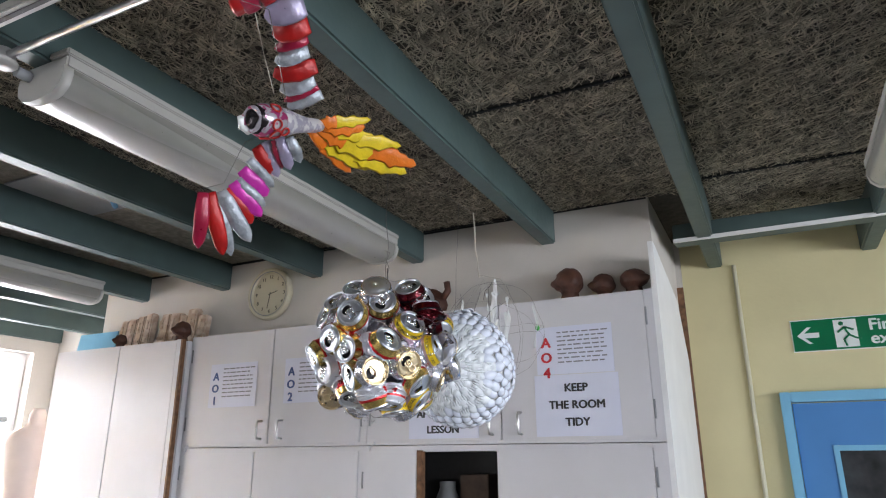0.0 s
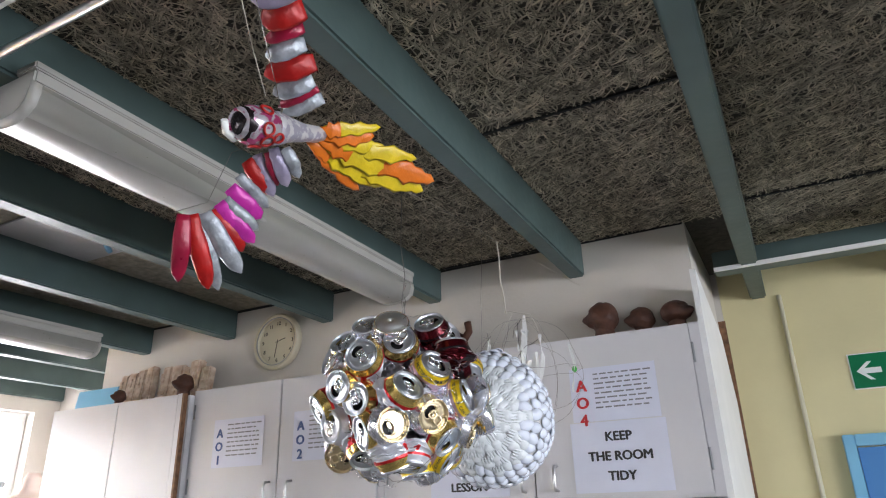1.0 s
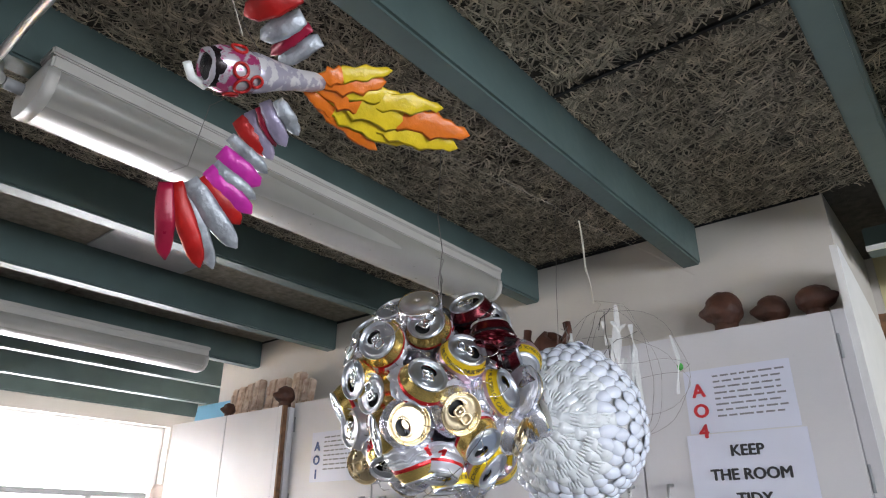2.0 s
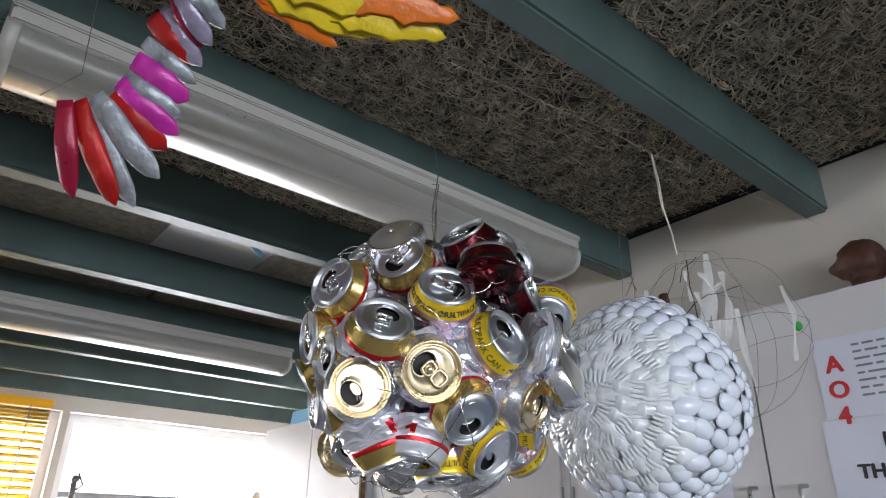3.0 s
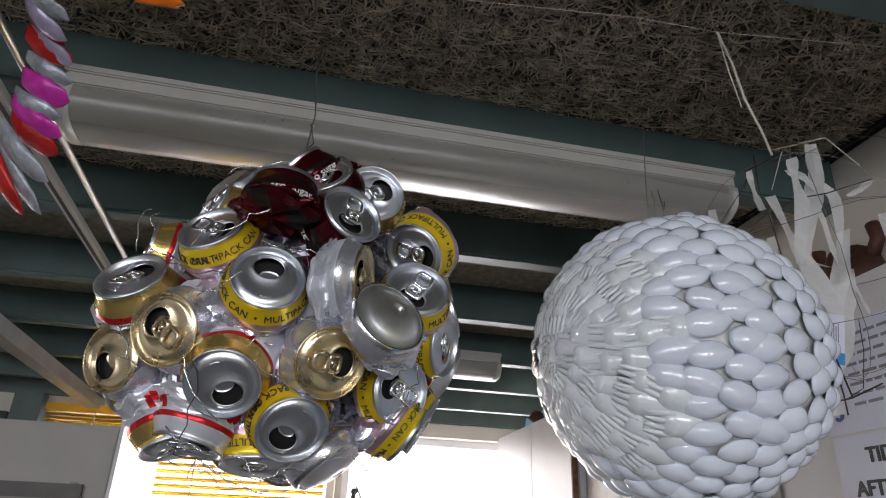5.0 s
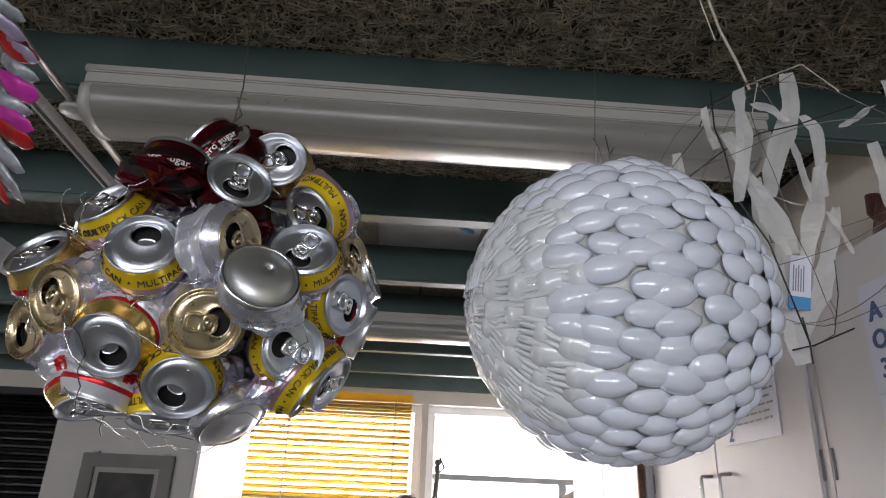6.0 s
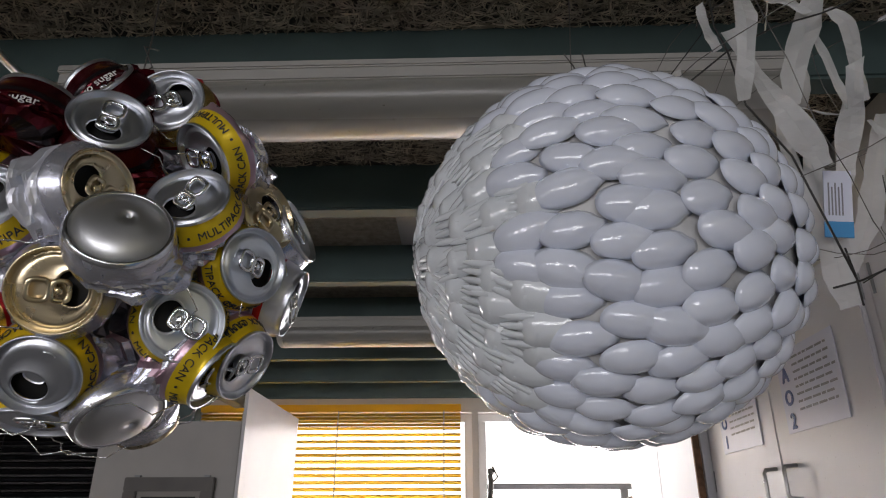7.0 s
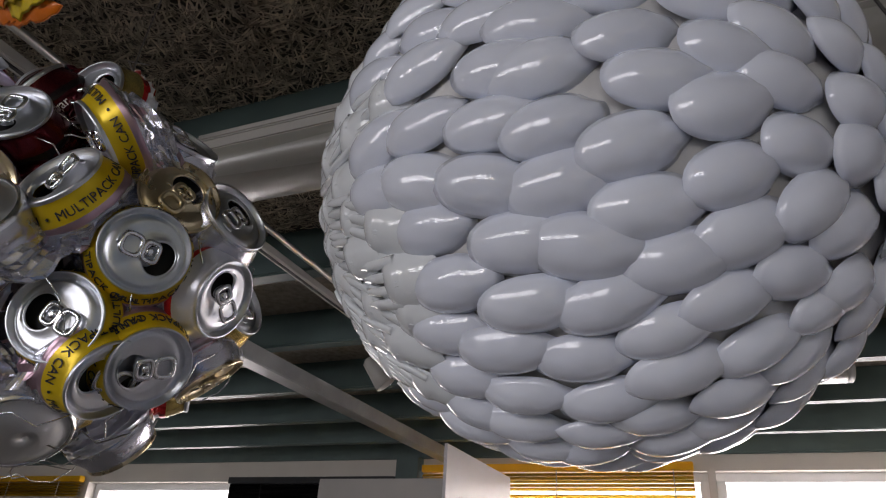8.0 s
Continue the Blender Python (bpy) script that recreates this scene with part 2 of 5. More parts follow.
def writing(text, size, align="CENTER", depth=0.0006, bold=0.0):
    """A flat text mesh in x and y; bold: how far each stroke is widened, in parts of the size."""
    cu = bpy.data.curves.new("writing", "FONT")
    cu.body, cu.size, cu.align_x, cu.align_y, cu.extrude, cu.resolution_u = text, size, align, "CENTER", depth, 3
    ob = new("writing", cu)
    me = bpy.data.meshes.new_from_object(ob.evaluated_get(bpy.context.evaluated_depsgraph_get()))
    bpy.data.objects.remove(ob)
    if bold:
        bm = bmesh.new()
        for k, (dx, dy) in enumerate(((-1, 0), (1, 0), (0, 1), (0, -1))):
            start = len(bm.verts)
            bm.from_mesh(me)
            bm.verts.ensure_lookup_table()
            for v in bm.verts[start:]:
                v.co += Vector((dx * bold * size, dy * bold * size * 0.6, 0.00008 * k))
        bm.to_mesh(me)
        bm.free()
    return me


# ---- the room's shell ----
def structure(name, bm, mat, label, category):
    return tagged(part(name, bm, mat, None), label, category, kind="structure")


structure("floor", boxed(WEST - 0.3, EAST + 0.3, SOUTH - 0.3, NORTH + 0.3, -0.1, 0), FLOOR_MAT, "worn brown vinyl classroom floor", "floor")
structure("wall_north_west", boxed(WEST - 0.3, -0.031, NORTH, NORTH + 0.2, 0, 2.95), WALL_WHITE, "white painted wall beside the window", "wall")
structure("wall_north", boxed(-0.03, EAST + 0.3, NORTH, NORTH + 0.2, 0, 2.95), WALL_YELLOW, "pale yellow painted classroom wall", "wall")
structure("wall_south", boxed(WEST - 0.3, EAST + 0.3, SOUTH - 0.2, SOUTH, 0, 2.95), WALL_WHITE, "off-white painted classroom wall", "wall")
structure("wall_partition", boxed(-3.0, -0.055, WALL_Y, NORTH, 0, CEIL), WALL_WHITE, "off-white painted wall above the cupboards", "wall")


def pierced_wall(name, x0, x1, openings, label):
    """A wall along y, cut by openings of (y0, y1, z0, z1)."""
    bm = bmesh.new()
    y = SOUTH - 0.2
    for a, b, c, d in openings:
        box(bm, x0, x1, y, a, 0, 2.95)
        box(bm, x0, x1, a, b, 0, c)
        box(bm, x0, x1, a, b, d, 2.95)
        y = b
    box(bm, x0, x1, y, NORTH + 0.2, 0, 2.95)
    return structure(name, bm, WALL_WHITE, label, "wall")


WEST_OPEN = [(-2.95, -1.5, 0.95, 2.58), (-1.44, -0.12, 0.95, 2.58), (0.12, 1.86, 0.95, 2.63), (1.90, 3.25, 0.95, 2.63)]
EAST_OPEN = [(-3.2, -1.8, 0.95, 2.5), (-1.7, -0.3, 0.95, 2.5), (-0.2, 1.2, 0.95, 2.5), (1.3, 2.7, 0.95, 2.5)]
pierced_wall("wall_west", WEST - 0.2, WEST, WEST_OPEN, "white window wall against bright daylight")
pierced_wall("wall_east", EAST, EAST + 0.2, EAST_OPEN, "white window wall behind the walk")


def window(name, x, y0, y1, z0, z1, transom):
    w = empty(name, "white framed window full of glaring daylight", "window", pose(x, y0, z0), kind="structure")
    h, d = z1 - z0, y1 - y0
    bm = bmesh.new()
    for a in ((0, d, 0, 0.05), (0, d, h - 0.05, h), (0, 0.05, 0.05, h - 0.05), (d - 0.05, d, 0.05, h - 0.05)):
        box(bm, -0.04, 0.04, *a, bevel=0.004)
    part("window_frame", bm, WHITE_FRAME, w)
    part("transom", boxed(-0.03, 0.035, 0.05, d - 0.05, transom - z0, transom - z0 + 0.035, bevel=0.004), STEEL_GREY, w)
    part("mullion", boxed(-0.03, 0.038, d * 0.66, d * 0.66 + 0.05, 0.05, transom - z0, bevel=0.004), STEEL_GREY, w)
    part("window_sill", boxed(-0.03, 0.16, -0.03, d + 0.03, -0.045, -0.002, bevel=0.006), WHITE_FRAME, w)
    return w


for i, (a, b, c, d) in enumerate(WEST_OPEN):
    window("window_%d" % (i + 1), WEST - 0.12, a, b, c, d, 2.16 if i == 3 else 2.0)
for i, (a, b, c, d) in enumerate(EAST_OPEN):
    window("window_%d" % (i + 5), EAST + 0.12, a, b, c, d, 2.0)

bm = boxed(WEST - 7.1, WEST - 7.0, -14, 14, -6, 10)
glow = bpy.data.materials.new("white_sky")
glow.use_nodes = True
glow.node_tree.nodes["Principled BSDF"].inputs["Base Color"].default_value = (0.9, 0.9, 0.9, 1)
glow.node_tree.nodes["Principled BSDF"].inputs["Emission Color"].default_value = (1.0, 0.985, 0.98, 1)
glow.node_tree.nodes["Principled BSDF"].inputs["Emission Strength"].default_value = 5.0
structure("backdrop", bm, glow, "plain glaring white sky outside the windows", "sky")
structure("ground", boxed(WEST - 12, EAST + 12, -14, 14, -0.4, -0.15), FLOOR_MAT, "grey ground outside", "ground")

structure("trim", boxed(-2.99, -0.06, WALL_Y - 0.004, WALL_Y - 0.001, CEIL - 0.010, CEIL + 0.004), DARK, "dark open joint between wall and ceiling", "joint")

# ceiling of wood wool boards between the joists; western bays get the window-lit colour
BEAMS = [-4.32, -3.78, -3.22, -2.66, -2.09, -1.53, -1.0, -0.417, 0.145, 0.73, 1.31, 1.89, 2.47, 3.05]
bm = boxed(WEST - 0.3, EAST + 0.3, SOUTH - 0.3, NORTH + 0.3, CEIL + 0.03, CEIL + 0.12)
rng = random.Random(4)
SEAMS = {5: 1.62, 6: 2.74, 7: 2.74, 8: 1.885, 9: 2.665}
edges = [WEST - 0.2] + BEAMS + [EAST + 0.2]
for k, (xa, xb) in enumerate(zip(edges, edges[1:])):
    seam = SEAMS.get(k, 1.4 + 0.37 * (k % 3))
    cuts = sorted({seam + 2.44 * j for j in range(-4, 3)} | {SOUTH - 0.2, NORTH + 0.15})
    cuts = [c for c in cuts if SOUTH - 0.25 < c < NORTH + 0.2]
    for ya, yb in zip(cuts, cuts[1:]):
        if yb - ya > 0.05:
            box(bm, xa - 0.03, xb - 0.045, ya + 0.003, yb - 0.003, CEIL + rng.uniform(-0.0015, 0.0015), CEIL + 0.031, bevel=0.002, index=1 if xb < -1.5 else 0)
structure("ceiling", bm, [BOARD_SHADED, BOARD_FAR_LIT], "grey-brown wood wool board ceiling with open seams", "ceiling")


def fibres(count, x0, x1, y0, y1, seed, seam):
    """Loose curled strands pressed into the face of the ceiling boards."""
    r = np.random.RandomState(seed)
    n = 6
    c = np.stack([r.uniform(x0, x1, count), r.uniform(y0, y1, count)], 1)
    gap = (c[:, 1] - seam + 1.22) % 2.44 - 1.22
    c[:, 1] += np.where(np.abs(gap) < 0.03, np.sign(gap) * 0.03, 0)
    a = r.uniform(0, 2 * np.pi, count)
    turn = r.normal(0, 14.0, count)
    length = r.uniform(0.025, 0.075, count)
    wide = r.uniform(0.0010, 0.0019, count)
    verts, p = [], c.copy()
    depth = r.uniform(0.0008, 0.0055, count)
    for i in range(n):
        d = np.stack([np.cos(a), np.sin(a)], 1)
        s = np.stack([-d[:, 1], d[:, 0]], 1) * wide[:, None]
        sag = CEIL - depth * (0.45 + 0.55 * np.sin(np.pi * (i + 0.5) / n)) - 0.0012
        for side in (-1, 1):
            verts.append(np.column_stack([p + side * s, sag + side * 0.0007 * np.sin(a * 3)]))
        p = p + d * (length / n)[:, None]
        a = a + turn * length / n
    v = np.stack(verts, 1).reshape(-1, 3)
    base = (np.arange(count) * 2 * n)[:, None, None]
    quad = np.array([[2 * i, 2 * i + 1, 2 * i + 3, 2 * i + 2] for i in range(n - 1)])[None]
    me = bpy.data.meshes.new("fibre")
    me.from_pydata(v.tolist(), [], (base + quad).reshape(-1, 4).tolist())
    me.materials.append(FIBRE)
    return me


for j, (xa, xb, ya, yb, seam) in enumerate(((-1.0, -0.48, 0.3, 2.75, 2.74), (-0.415, 0.085, 0.6, 2.75, 1.885), (0.147, 0.67, 1.0, 3.4, 2.665), (-1.52, -1.06, 0.5, 2.75, 2.74))):
    for s in (seam, seam - 2.44):
        if ya < s < yb:
            structure("seam", boxed(xa, xb, s - 0.0035, s + 0.0035, CEIL - 0.0075, CEIL - 0.0008), DARK, "dark open seam between ceiling boards", "joint")
    ob = part("wood_wool", fibres(int(13500 * (xb - xa) * (yb - ya)), xa, xb, ya, yb, j, seam), None, None)
    tagged(ob, "curled pale wood fibres of the ceiling boards", "wood wool", kind="stuff")


def joist(x, y0, y1):
    """Boxed steel joist with its soft painted arrises; x is its east face."""
    return boxed(x - 0.06, x, y0, y1, BEAM_Z, CEIL + 0.004, bevel=0.006)


for k, x in enumerate(BEAMS):
    ob = part("ceiling_beam", joist(x, SOUTH, WALL_Y if -3.0 < x - 0.03 < -0.06 else NORTH), STEEL_GREEN, None)
    tagged(ob, "grey-green painted steel ceiling joist", "beam", "ceiling joists", "structure")
beam = part("cross_beam", boxed(0.0, EAST, 2.95, 3.03, BEAM_Z - 0.002, BEAM_Z + 0.07, bevel=0.004), STEEL_GREEN, None)
tagged(beam, "grey-green cross beam with a white lower lip", "beam", kind="structure")
part("lip", boxed(0.0, EAST, 2.938, 2.949, BEAM_Z - 0.006, BEAM_Z + 0.008), WHITE_FRAME, beam, "white lip")
ob = part("cross_beam", boxed(WEST, EAST, 0.32, 0.40, 2.65, BEAM_Z - 0.002, bevel=0.004), STEEL_GREY, None)
tagged(ob, "grey-brown steel cross beam under the joists", "beam", kind="structure")
ob = part("post", boxed(WEST + 0.002, WEST + 0.1, -0.08, 0.08, 0, 2.72, bevel=0.004), STEEL_GREEN, None)
tagged(ob, "dark steel post between the windows", "post", kind="structure")


# ---- fluorescent fittings and their conduits ----
def batten_lamp(x, y0, y1):
    lamp = empty("fluorescent_lamp", "unlit fluorescent batten lamp with milky ribbed plastic cover", "ceiling lamp", pose(x, y0, BEAM_Z), "fluorescent lamps")
    d = y1 - y0
    part("housing", boxed(-0.074, 0.074, 0.004, d - 0.004, -0.03, -0.001, bevel=0.004), LAMP_WHITE, lamp)
    part("gear_tray", boxed(0.016, 0.076, 0.0, d, -0.002, 0.014, bevel=0.003), LAMP_WHITE, lamp)
    bm = bmesh.new()
    prof = [(-0.071, -0.028), (-0.073, -0.044), (-0.067, -0.068), (-0.048, -0.085), (-0.018, -0.091), (0.018, -0.091), (0.048, -0.085), (0.067, -0.068), (0.073, -0.044), (0.071, -0.028)]
    rows = [[bm.verts.new((px, y, pz)) for px, pz in prof] for y in (0.022, d - 0.022)]
    for i in range(len(prof) - 1):
        bm.faces.new((rows[0][i], rows[0][i + 1], rows[1][i + 1], rows[1][i])).smooth = True
    part("diffuser", bm, DIFFUSER, lamp, "milky plastic cover")
    for y in (0.0, d - 0.022):
        bm = bmesh.new()
        a = [bm.verts.new((px * 1.015, y, pz * 1.01)) for px, pz in prof]
        b = [bm.verts.new((px * 1.015, y + 0.022, pz * 1.01)) for px, pz in prof]
        for i in range(len(prof) - 1):
            bm.faces.new((a[i], a[i + 1], b[i + 1], b[i])).smooth = True
        bm.faces.new(a), bm.faces.new(list(reversed(b)))
        bm.faces.new((a[0], b[0], b[-1], a[-1]))
        part("end_cap", bm, LAMP_WHITE, lamp)
    tubes = tube(bmesh.new(), [(0, 0.05, -0.056), (0, d - 0.05, -0.056)], 0.013, 10)
    part("tube", tubes, LAMP_WHITE, lamp)
    return lamp


batten_lamp(-1.012, 1.06, 2.43)
batten_lamp(-2.62, 1.05, 2.40)
batten_lamp(0.665, 1.05, 2.42)
pipe = empty("conduit", "galvanised steel conduit under the joists with round boxes", "conduit", pose(0, 0, 0))
part("pipe", tube(bmesh.new(), [(2.6, 1.0, 2.705), (-2.62, 1.0, 2.705)], 0.008, 10), CHROME, pipe)
for x in (-1.05, -2.66, 0.665):
    part("round_box", lathe(bmesh.new(), [(0.001, 2.6865), (0.027, 2.687), (0.030, 2.690), (0.030, 2.695), (0.024, 2.697), (0.022, 2.7195), (0.001, 2.7202)], 20), LAMP_WHITE, pipe, m=pose(x, 1.0, 0))
    part("gland", tube(bmesh.new(), [(x, 1.03, 2.69), (x, 1.06, 2.69)], 0.012, 8), STEEL_GREY, pipe)
rail = empty("track_light", "white spotlight track with a small white spotlight", "track light", pose(0, 0, 0))
part("track", boxed(-2.13, 2.4, 0.905, 0.934, 2.698, 2.7205, bevel=0.002), LAMP_WHITE, rail)
part("groove", boxed(-2.12, 2.39, 0.915, 0.924, 2.6965, 2.6985), DARK, rail, "dark groove")
spot = part("spotlight", lathe(bmesh.new(), [(0.012, 0.06), (0.024, 0.05), (0.030, 0.0), (0.036, -0.05), (0.034, -0.05), (0.02, -0.03), (0.001, -0.028)], 20), LAMP_WHITE, rail, m=pose(-2.03, 0.93, 2.57, 35, 20, 0))
part("stem", tube(bmesh.new(), [(-2.03, 0.918, 2.70), (-2.03, 0.925, 2.585)], 0.007, 8), LAMP_WHITE, rail)
pipe = part("conduit", tube(bmesh.new(), [(0.19, NORTH - 0.012, 2.72), (0.19, NORTH - 0.012, 0.3)], 0.0085, 8), PIPE_CREAM, None)
tagged(pipe, "thin painted conduit on the yellow wall", "conduit")


# ---- blinds ----
def blind(name, x, y0, y1, z0, z1, pitch, mat, label, cords, tilt):
    b = empty(name, label, "window blind", pose(x, y0, z1))
    w, d = y1 - y0, z1 - z0
    part("head_rail", boxed(-0.02, 0.03, 0, w, -0.045, 0, bevel=0.003), mat, b)
    bm = bmesh.new()
    n, half = 6, 0.027
    for s in (0, 1):
        for i in range(n + 1):
            u = -1 + 2 * i / n
            bm.verts.new((u * half, 0.004 + s * (w - 0.008), 0.004 * (1 - u * u)))
    bm.verts.ensure_lookup_table()
    for i in range(n):
        bm.faces.new((bm.verts[i], bm.verts[i + 1], bm.verts[n + 2 + i], bm.verts[n + 1 + i])).smooth = True
    bmesh.ops.solidify(bm, geom=bm.faces[:], thickness=0.0006)
    slat = mesh_of(bm, "slat", mat)
    z = -0.06
    while z > -d:
        part("slat", slat, None, b, m=pose(0, 0, z, 0, tilt, 0))
        z -= pitch if z < -0.14 else 0.022
    for y in cords:
        part("cord", tube(bmesh.new(), [(0.028, y, -0.04), (0.028, y, -d)], 0.0035, 6), STRING if mat is not BLIND_BLACK else BLIND_BLACK, b)
    return b


blind("venetian_blind", WEST + 0.05, 0.10, 1.79, 1.0, 2.67, 0.041, BLIND_YELLOW, "bright yellow venetian blind with open slats before the window", (0.28, 0.9, 1.58), 30)
blind("venetian_blind", WEST + 0.05, -1.46, -0.10, 1.0, 2.60, 0.045, BLIND_BLACK, "black closed venetian blind over the window", (0.3, 1.05), 80)
blind("venetian_blind", WEST + 0.05, -4.1, -2.97, 2.2, 2.62, 0.04, BLIND_YELLOW, "bright yellow venetian blind drawn up high", (0.3, 0.9), 30)

# ---- things by the window ----
cup = empty("cupboard", "tall grey cupboard with a framed dark picture on its door", "cupboard", pose(-3.24, 0.27, 0))
part("body", boxed(0, 0.43, 0, 0.605, 0, 2.355, bevel=0.004), GREY_DOOR, cup)
part("door", boxed(0.432, 0.45, 0.003, 0.602, 0.05, 2.352, bevel=0.003), GREY_DOOR, cup)
pic = empty("picture_frame", "grey wooden frame with a dark glazed picture", "picture frame", pose(-2.788, 0.42, 1.73) @ Matrix.Scale(1.2, 4))
bm = bmesh.new()
for a in ((0, 0.31, 0.285, 0.33), (0, 0.31, 0, 0.045), (0, 0.045, 0.045, 0.285), (0.265, 0.31, 0.045, 0.285)):
    box(bm, 0, 0.018, *a, bevel=0.003)
part("frame", bm, GREY_FRAME, pic)
part("mount", boxed(0.002, 0.006, 0.045, 0.265, 0.045, 0.285), MOUNT, pic, "pale grey mount")
part("picture", boxed(0.0062, 0.009, 0.062, 0.248, 0.062, 0.268), DARK_PICTURE, pic, "dark picture")
for y in (0.03, 0.27):
    part("clip", boxed(0.0, 0.012, y, y + 0.02, 0.331, 0.337), STEEL_GREY, pic)
bm = bmesh.new()
side = [(-2.77, 0.0), (-2.77, 2.49), (-3.67, 2.49), (-3.67, 0.0)]
near, far = [bm.verts.new((x, 0.879, z)) for x, z in side], [bm.verts.new((x, 0.893, z)) for x, z in side]
bm.faces.new(near), bm.faces.new(list(reversed(far)))
for i in range(4):
    bm.faces.new((near[i], far[i], far[(i + 1) % 4], near[(i + 1) % 4]))
bmesh.ops.recalc_face_normals(bm, faces=bm.faces[:])
ob = part("white_board", bm, CAB_WHITE, None)
tagged(ob, "tall white panel standing beside the grey cupboard", "panel")


def figurine():
    """Small wire-and-clay standing figure on the sill, kept as one plain shape."""
    bm = bmesh.new()
    tube(bm, [(0, 0, 0.16), (0.01, 0.005, 0.24), (0, 0.01, 0.30), (0.008, 0.005, 0.34)], 0.016, 8)
    tube(bm, [(0, 0, 0.17), (0.01, -0.05, 0.08), (0.015, -0.075, 0)], 0.009)
    tube(bm, [(0, 0, 0.17), (0.0, 0.06, 0.09), (0.015, 0.08, 0)], 0.009)
    tube(bm, [(0, 0.01, 0.29), (0.02, 0.05, 0.33), (0.01, 0.02, 0.39)], 0.006)
    bmesh.ops.create_icosphere(bm, subdivisions=2, radius=0.022, matrix=pose(0.004, 0.01, 0.36))
    return bm


ledge = part("shelf", boxed(WEST + 0.0, WEST + 0.34, 0.2, 3.2, 1.86, 1.885, bevel=0.003), WHITE_FRAME, None)
tagged(ledge, "white shelf along the window", "shelf")
ob = part("figurine", figurine(), GREY_FRAME, None, m=pose(WEST + 0.2, 1.955, 1.885))
tagged(ob, "small grey wire figure standing on the window shelf", "sculpture")
for y, s in ((1.62, 1.0), (1.78, 1.25)):
    bm = bmesh.new()
    lathe(bm, [(0.001, 0), (0.05, 0.005), (0.06, 0.05), (0.045, 0.09), (0.05, 0.115), (0.03, 0.13), (0.001, 0.13)], 14, warp=lambda p, a, j: Vector((p.x * (1 + 0.25 * math.sin(2 * a + j)), p.y * (1 + 0.2 * math.cos(3 * a)), p.z)))
    ob = part("clay_pot", bm, CLAY, None, m=Matrix.Translation((WEST + 0.2, y, 1.886)) @ Matrix.Scale(s, 4))
    tagged(ob, "small dark lumpy clay model on the window shelf", "sculpture")


# ---- the cupboard wall ----
def handle(bm, x, z):
    """Slim upright D handle before the cupboard front."""
    tube(bm, [(x, CAB_Y - 0.018, z), (x, CAB_Y - 0.045, z + 0.002), (x, CAB_Y - 0.05, z + 0.010), (x, CAB_Y - 0.05, z + 0.062), (x, CAB_Y - 0.045, z + 0.070), (x, CAB_Y - 0.018, z + 0.072)], 0.0048, 8)
    return bm


def hinge(x, z):
    bm = boxed(x - 0.008, x + 0.008, CAB_Y - 0.005, CAB_Y + 0.001, z - 0.030, z + 0.030)
    return tube(bm, [(x - 0.008, CAB_Y - 0.010, z - 0.030), (x - 0.008, CAB_Y - 0.010, z + 0.030)], 0.004, 6)


def wall_cupboard(x0, x1, split, z0, z1, label, handles=True):
    c = empty("wall_cupboard", label, "cupboard", pose(0, 0, 0), "white wall cupboards")
    bm = bmesh.new()
    t = 0.018
    for a in ((x0, x1, z0, z0 + t), (x0, x1, z1 - t, z1), (x0, x0 + t, z0 + t, z1 - t), (x1 - t, x1, z0 + t, z1 - t)):
        box(bm, a[0], a[1], CAB_Y + 0.002, WALL_Y - 0.012, a[2], a[3])
    box(bm, x0, x1, WALL_Y - 0.011, WALL_Y - 0.003, z0, z1)
    part("body", bm, CAB_WHITE, c)
    for a, b in ((x0, x0 + 0.0285), (x1 - 0.0285, x1)):
        part("stile", boxed(a, b, CAB_Y - 0.010, CAB_Y + 0.0015, z0, z1, bevel=0.001), CAB_WHITE, c)
    for a, b, hx, kx in ((x0 + 0.03, split - 0.002, split - 0.034, x0 + 0.018), (split + 0.002, x1 - 0.03, split + 0.072, x1 - 0.018)):
        d = part("door", boxed(a, b, CAB_Y - 0.018, CAB_Y, z0 + 0.012, z1 - 0.003, bevel=0.002), CAB_WHITE, c)
        if handles:
            part("handle", handle(bmesh.new(), hx, z0 + 0.03), CHROME, d, "bright metal handle")
        for z in (z0 + 0.1, z1 - 0.09):
            part("hinge", hinge(kx, z), STEEL_GREY, d)
    return c


wall_cupboard(-2.11, -1.145, -1.622, 1.965, 2.455, "white wall cupboard with two doors and notices")
wall_cupboard(-1.143, -0.045, -0.59, 1.965, 2.455, "white wall cupboard with two doors under clay heads")
lower = empty("base_cupboard", "tall white cupboard with plain sliding doors, one open", "cupboard", pose(0, 0, 0))
bm = bmesh.new()
for a in ((-2.11, -2.09, 0, 1.962), (-1.16, -1.14, 0, 1.94), (-0.065, -0.045, 0, 1.962)):
    box(bm, a[0], a[1], CAB_Y + 0.002, WALL_Y - 0.004, a[2], a[3])
box(bm, -2.089, -0.066, CAB_Y + 0.002, WALL_Y - 0.012, 1.941, 1.962)
part("carcass", bm, CAB_WHITE, lower)
for x0, x1 in ((-2.11, -2.0865), (-1.1785, -1.1315), (-0.0885, -0.045)):
    part("stile", boxed(x0, x1, CAB_Y - 0.010, CAB_Y + 0.0015, 0.0, 1.962, bevel=0.001), CAB_WHITE, lower)
# back painted black for the shade behind the open door
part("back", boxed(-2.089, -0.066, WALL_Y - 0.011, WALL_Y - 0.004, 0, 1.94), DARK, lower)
for x0, x1 in ((-2.085, -1.69), (-1.686, -1.18), (-1.13, -0.925), (-0.61, -0.09)):
    part("door", boxed(x0, x1, CAB_Y - 0.016, CAB_Y, 0.1, 1.945, bevel=0.002), CAB_WHITE, lower)
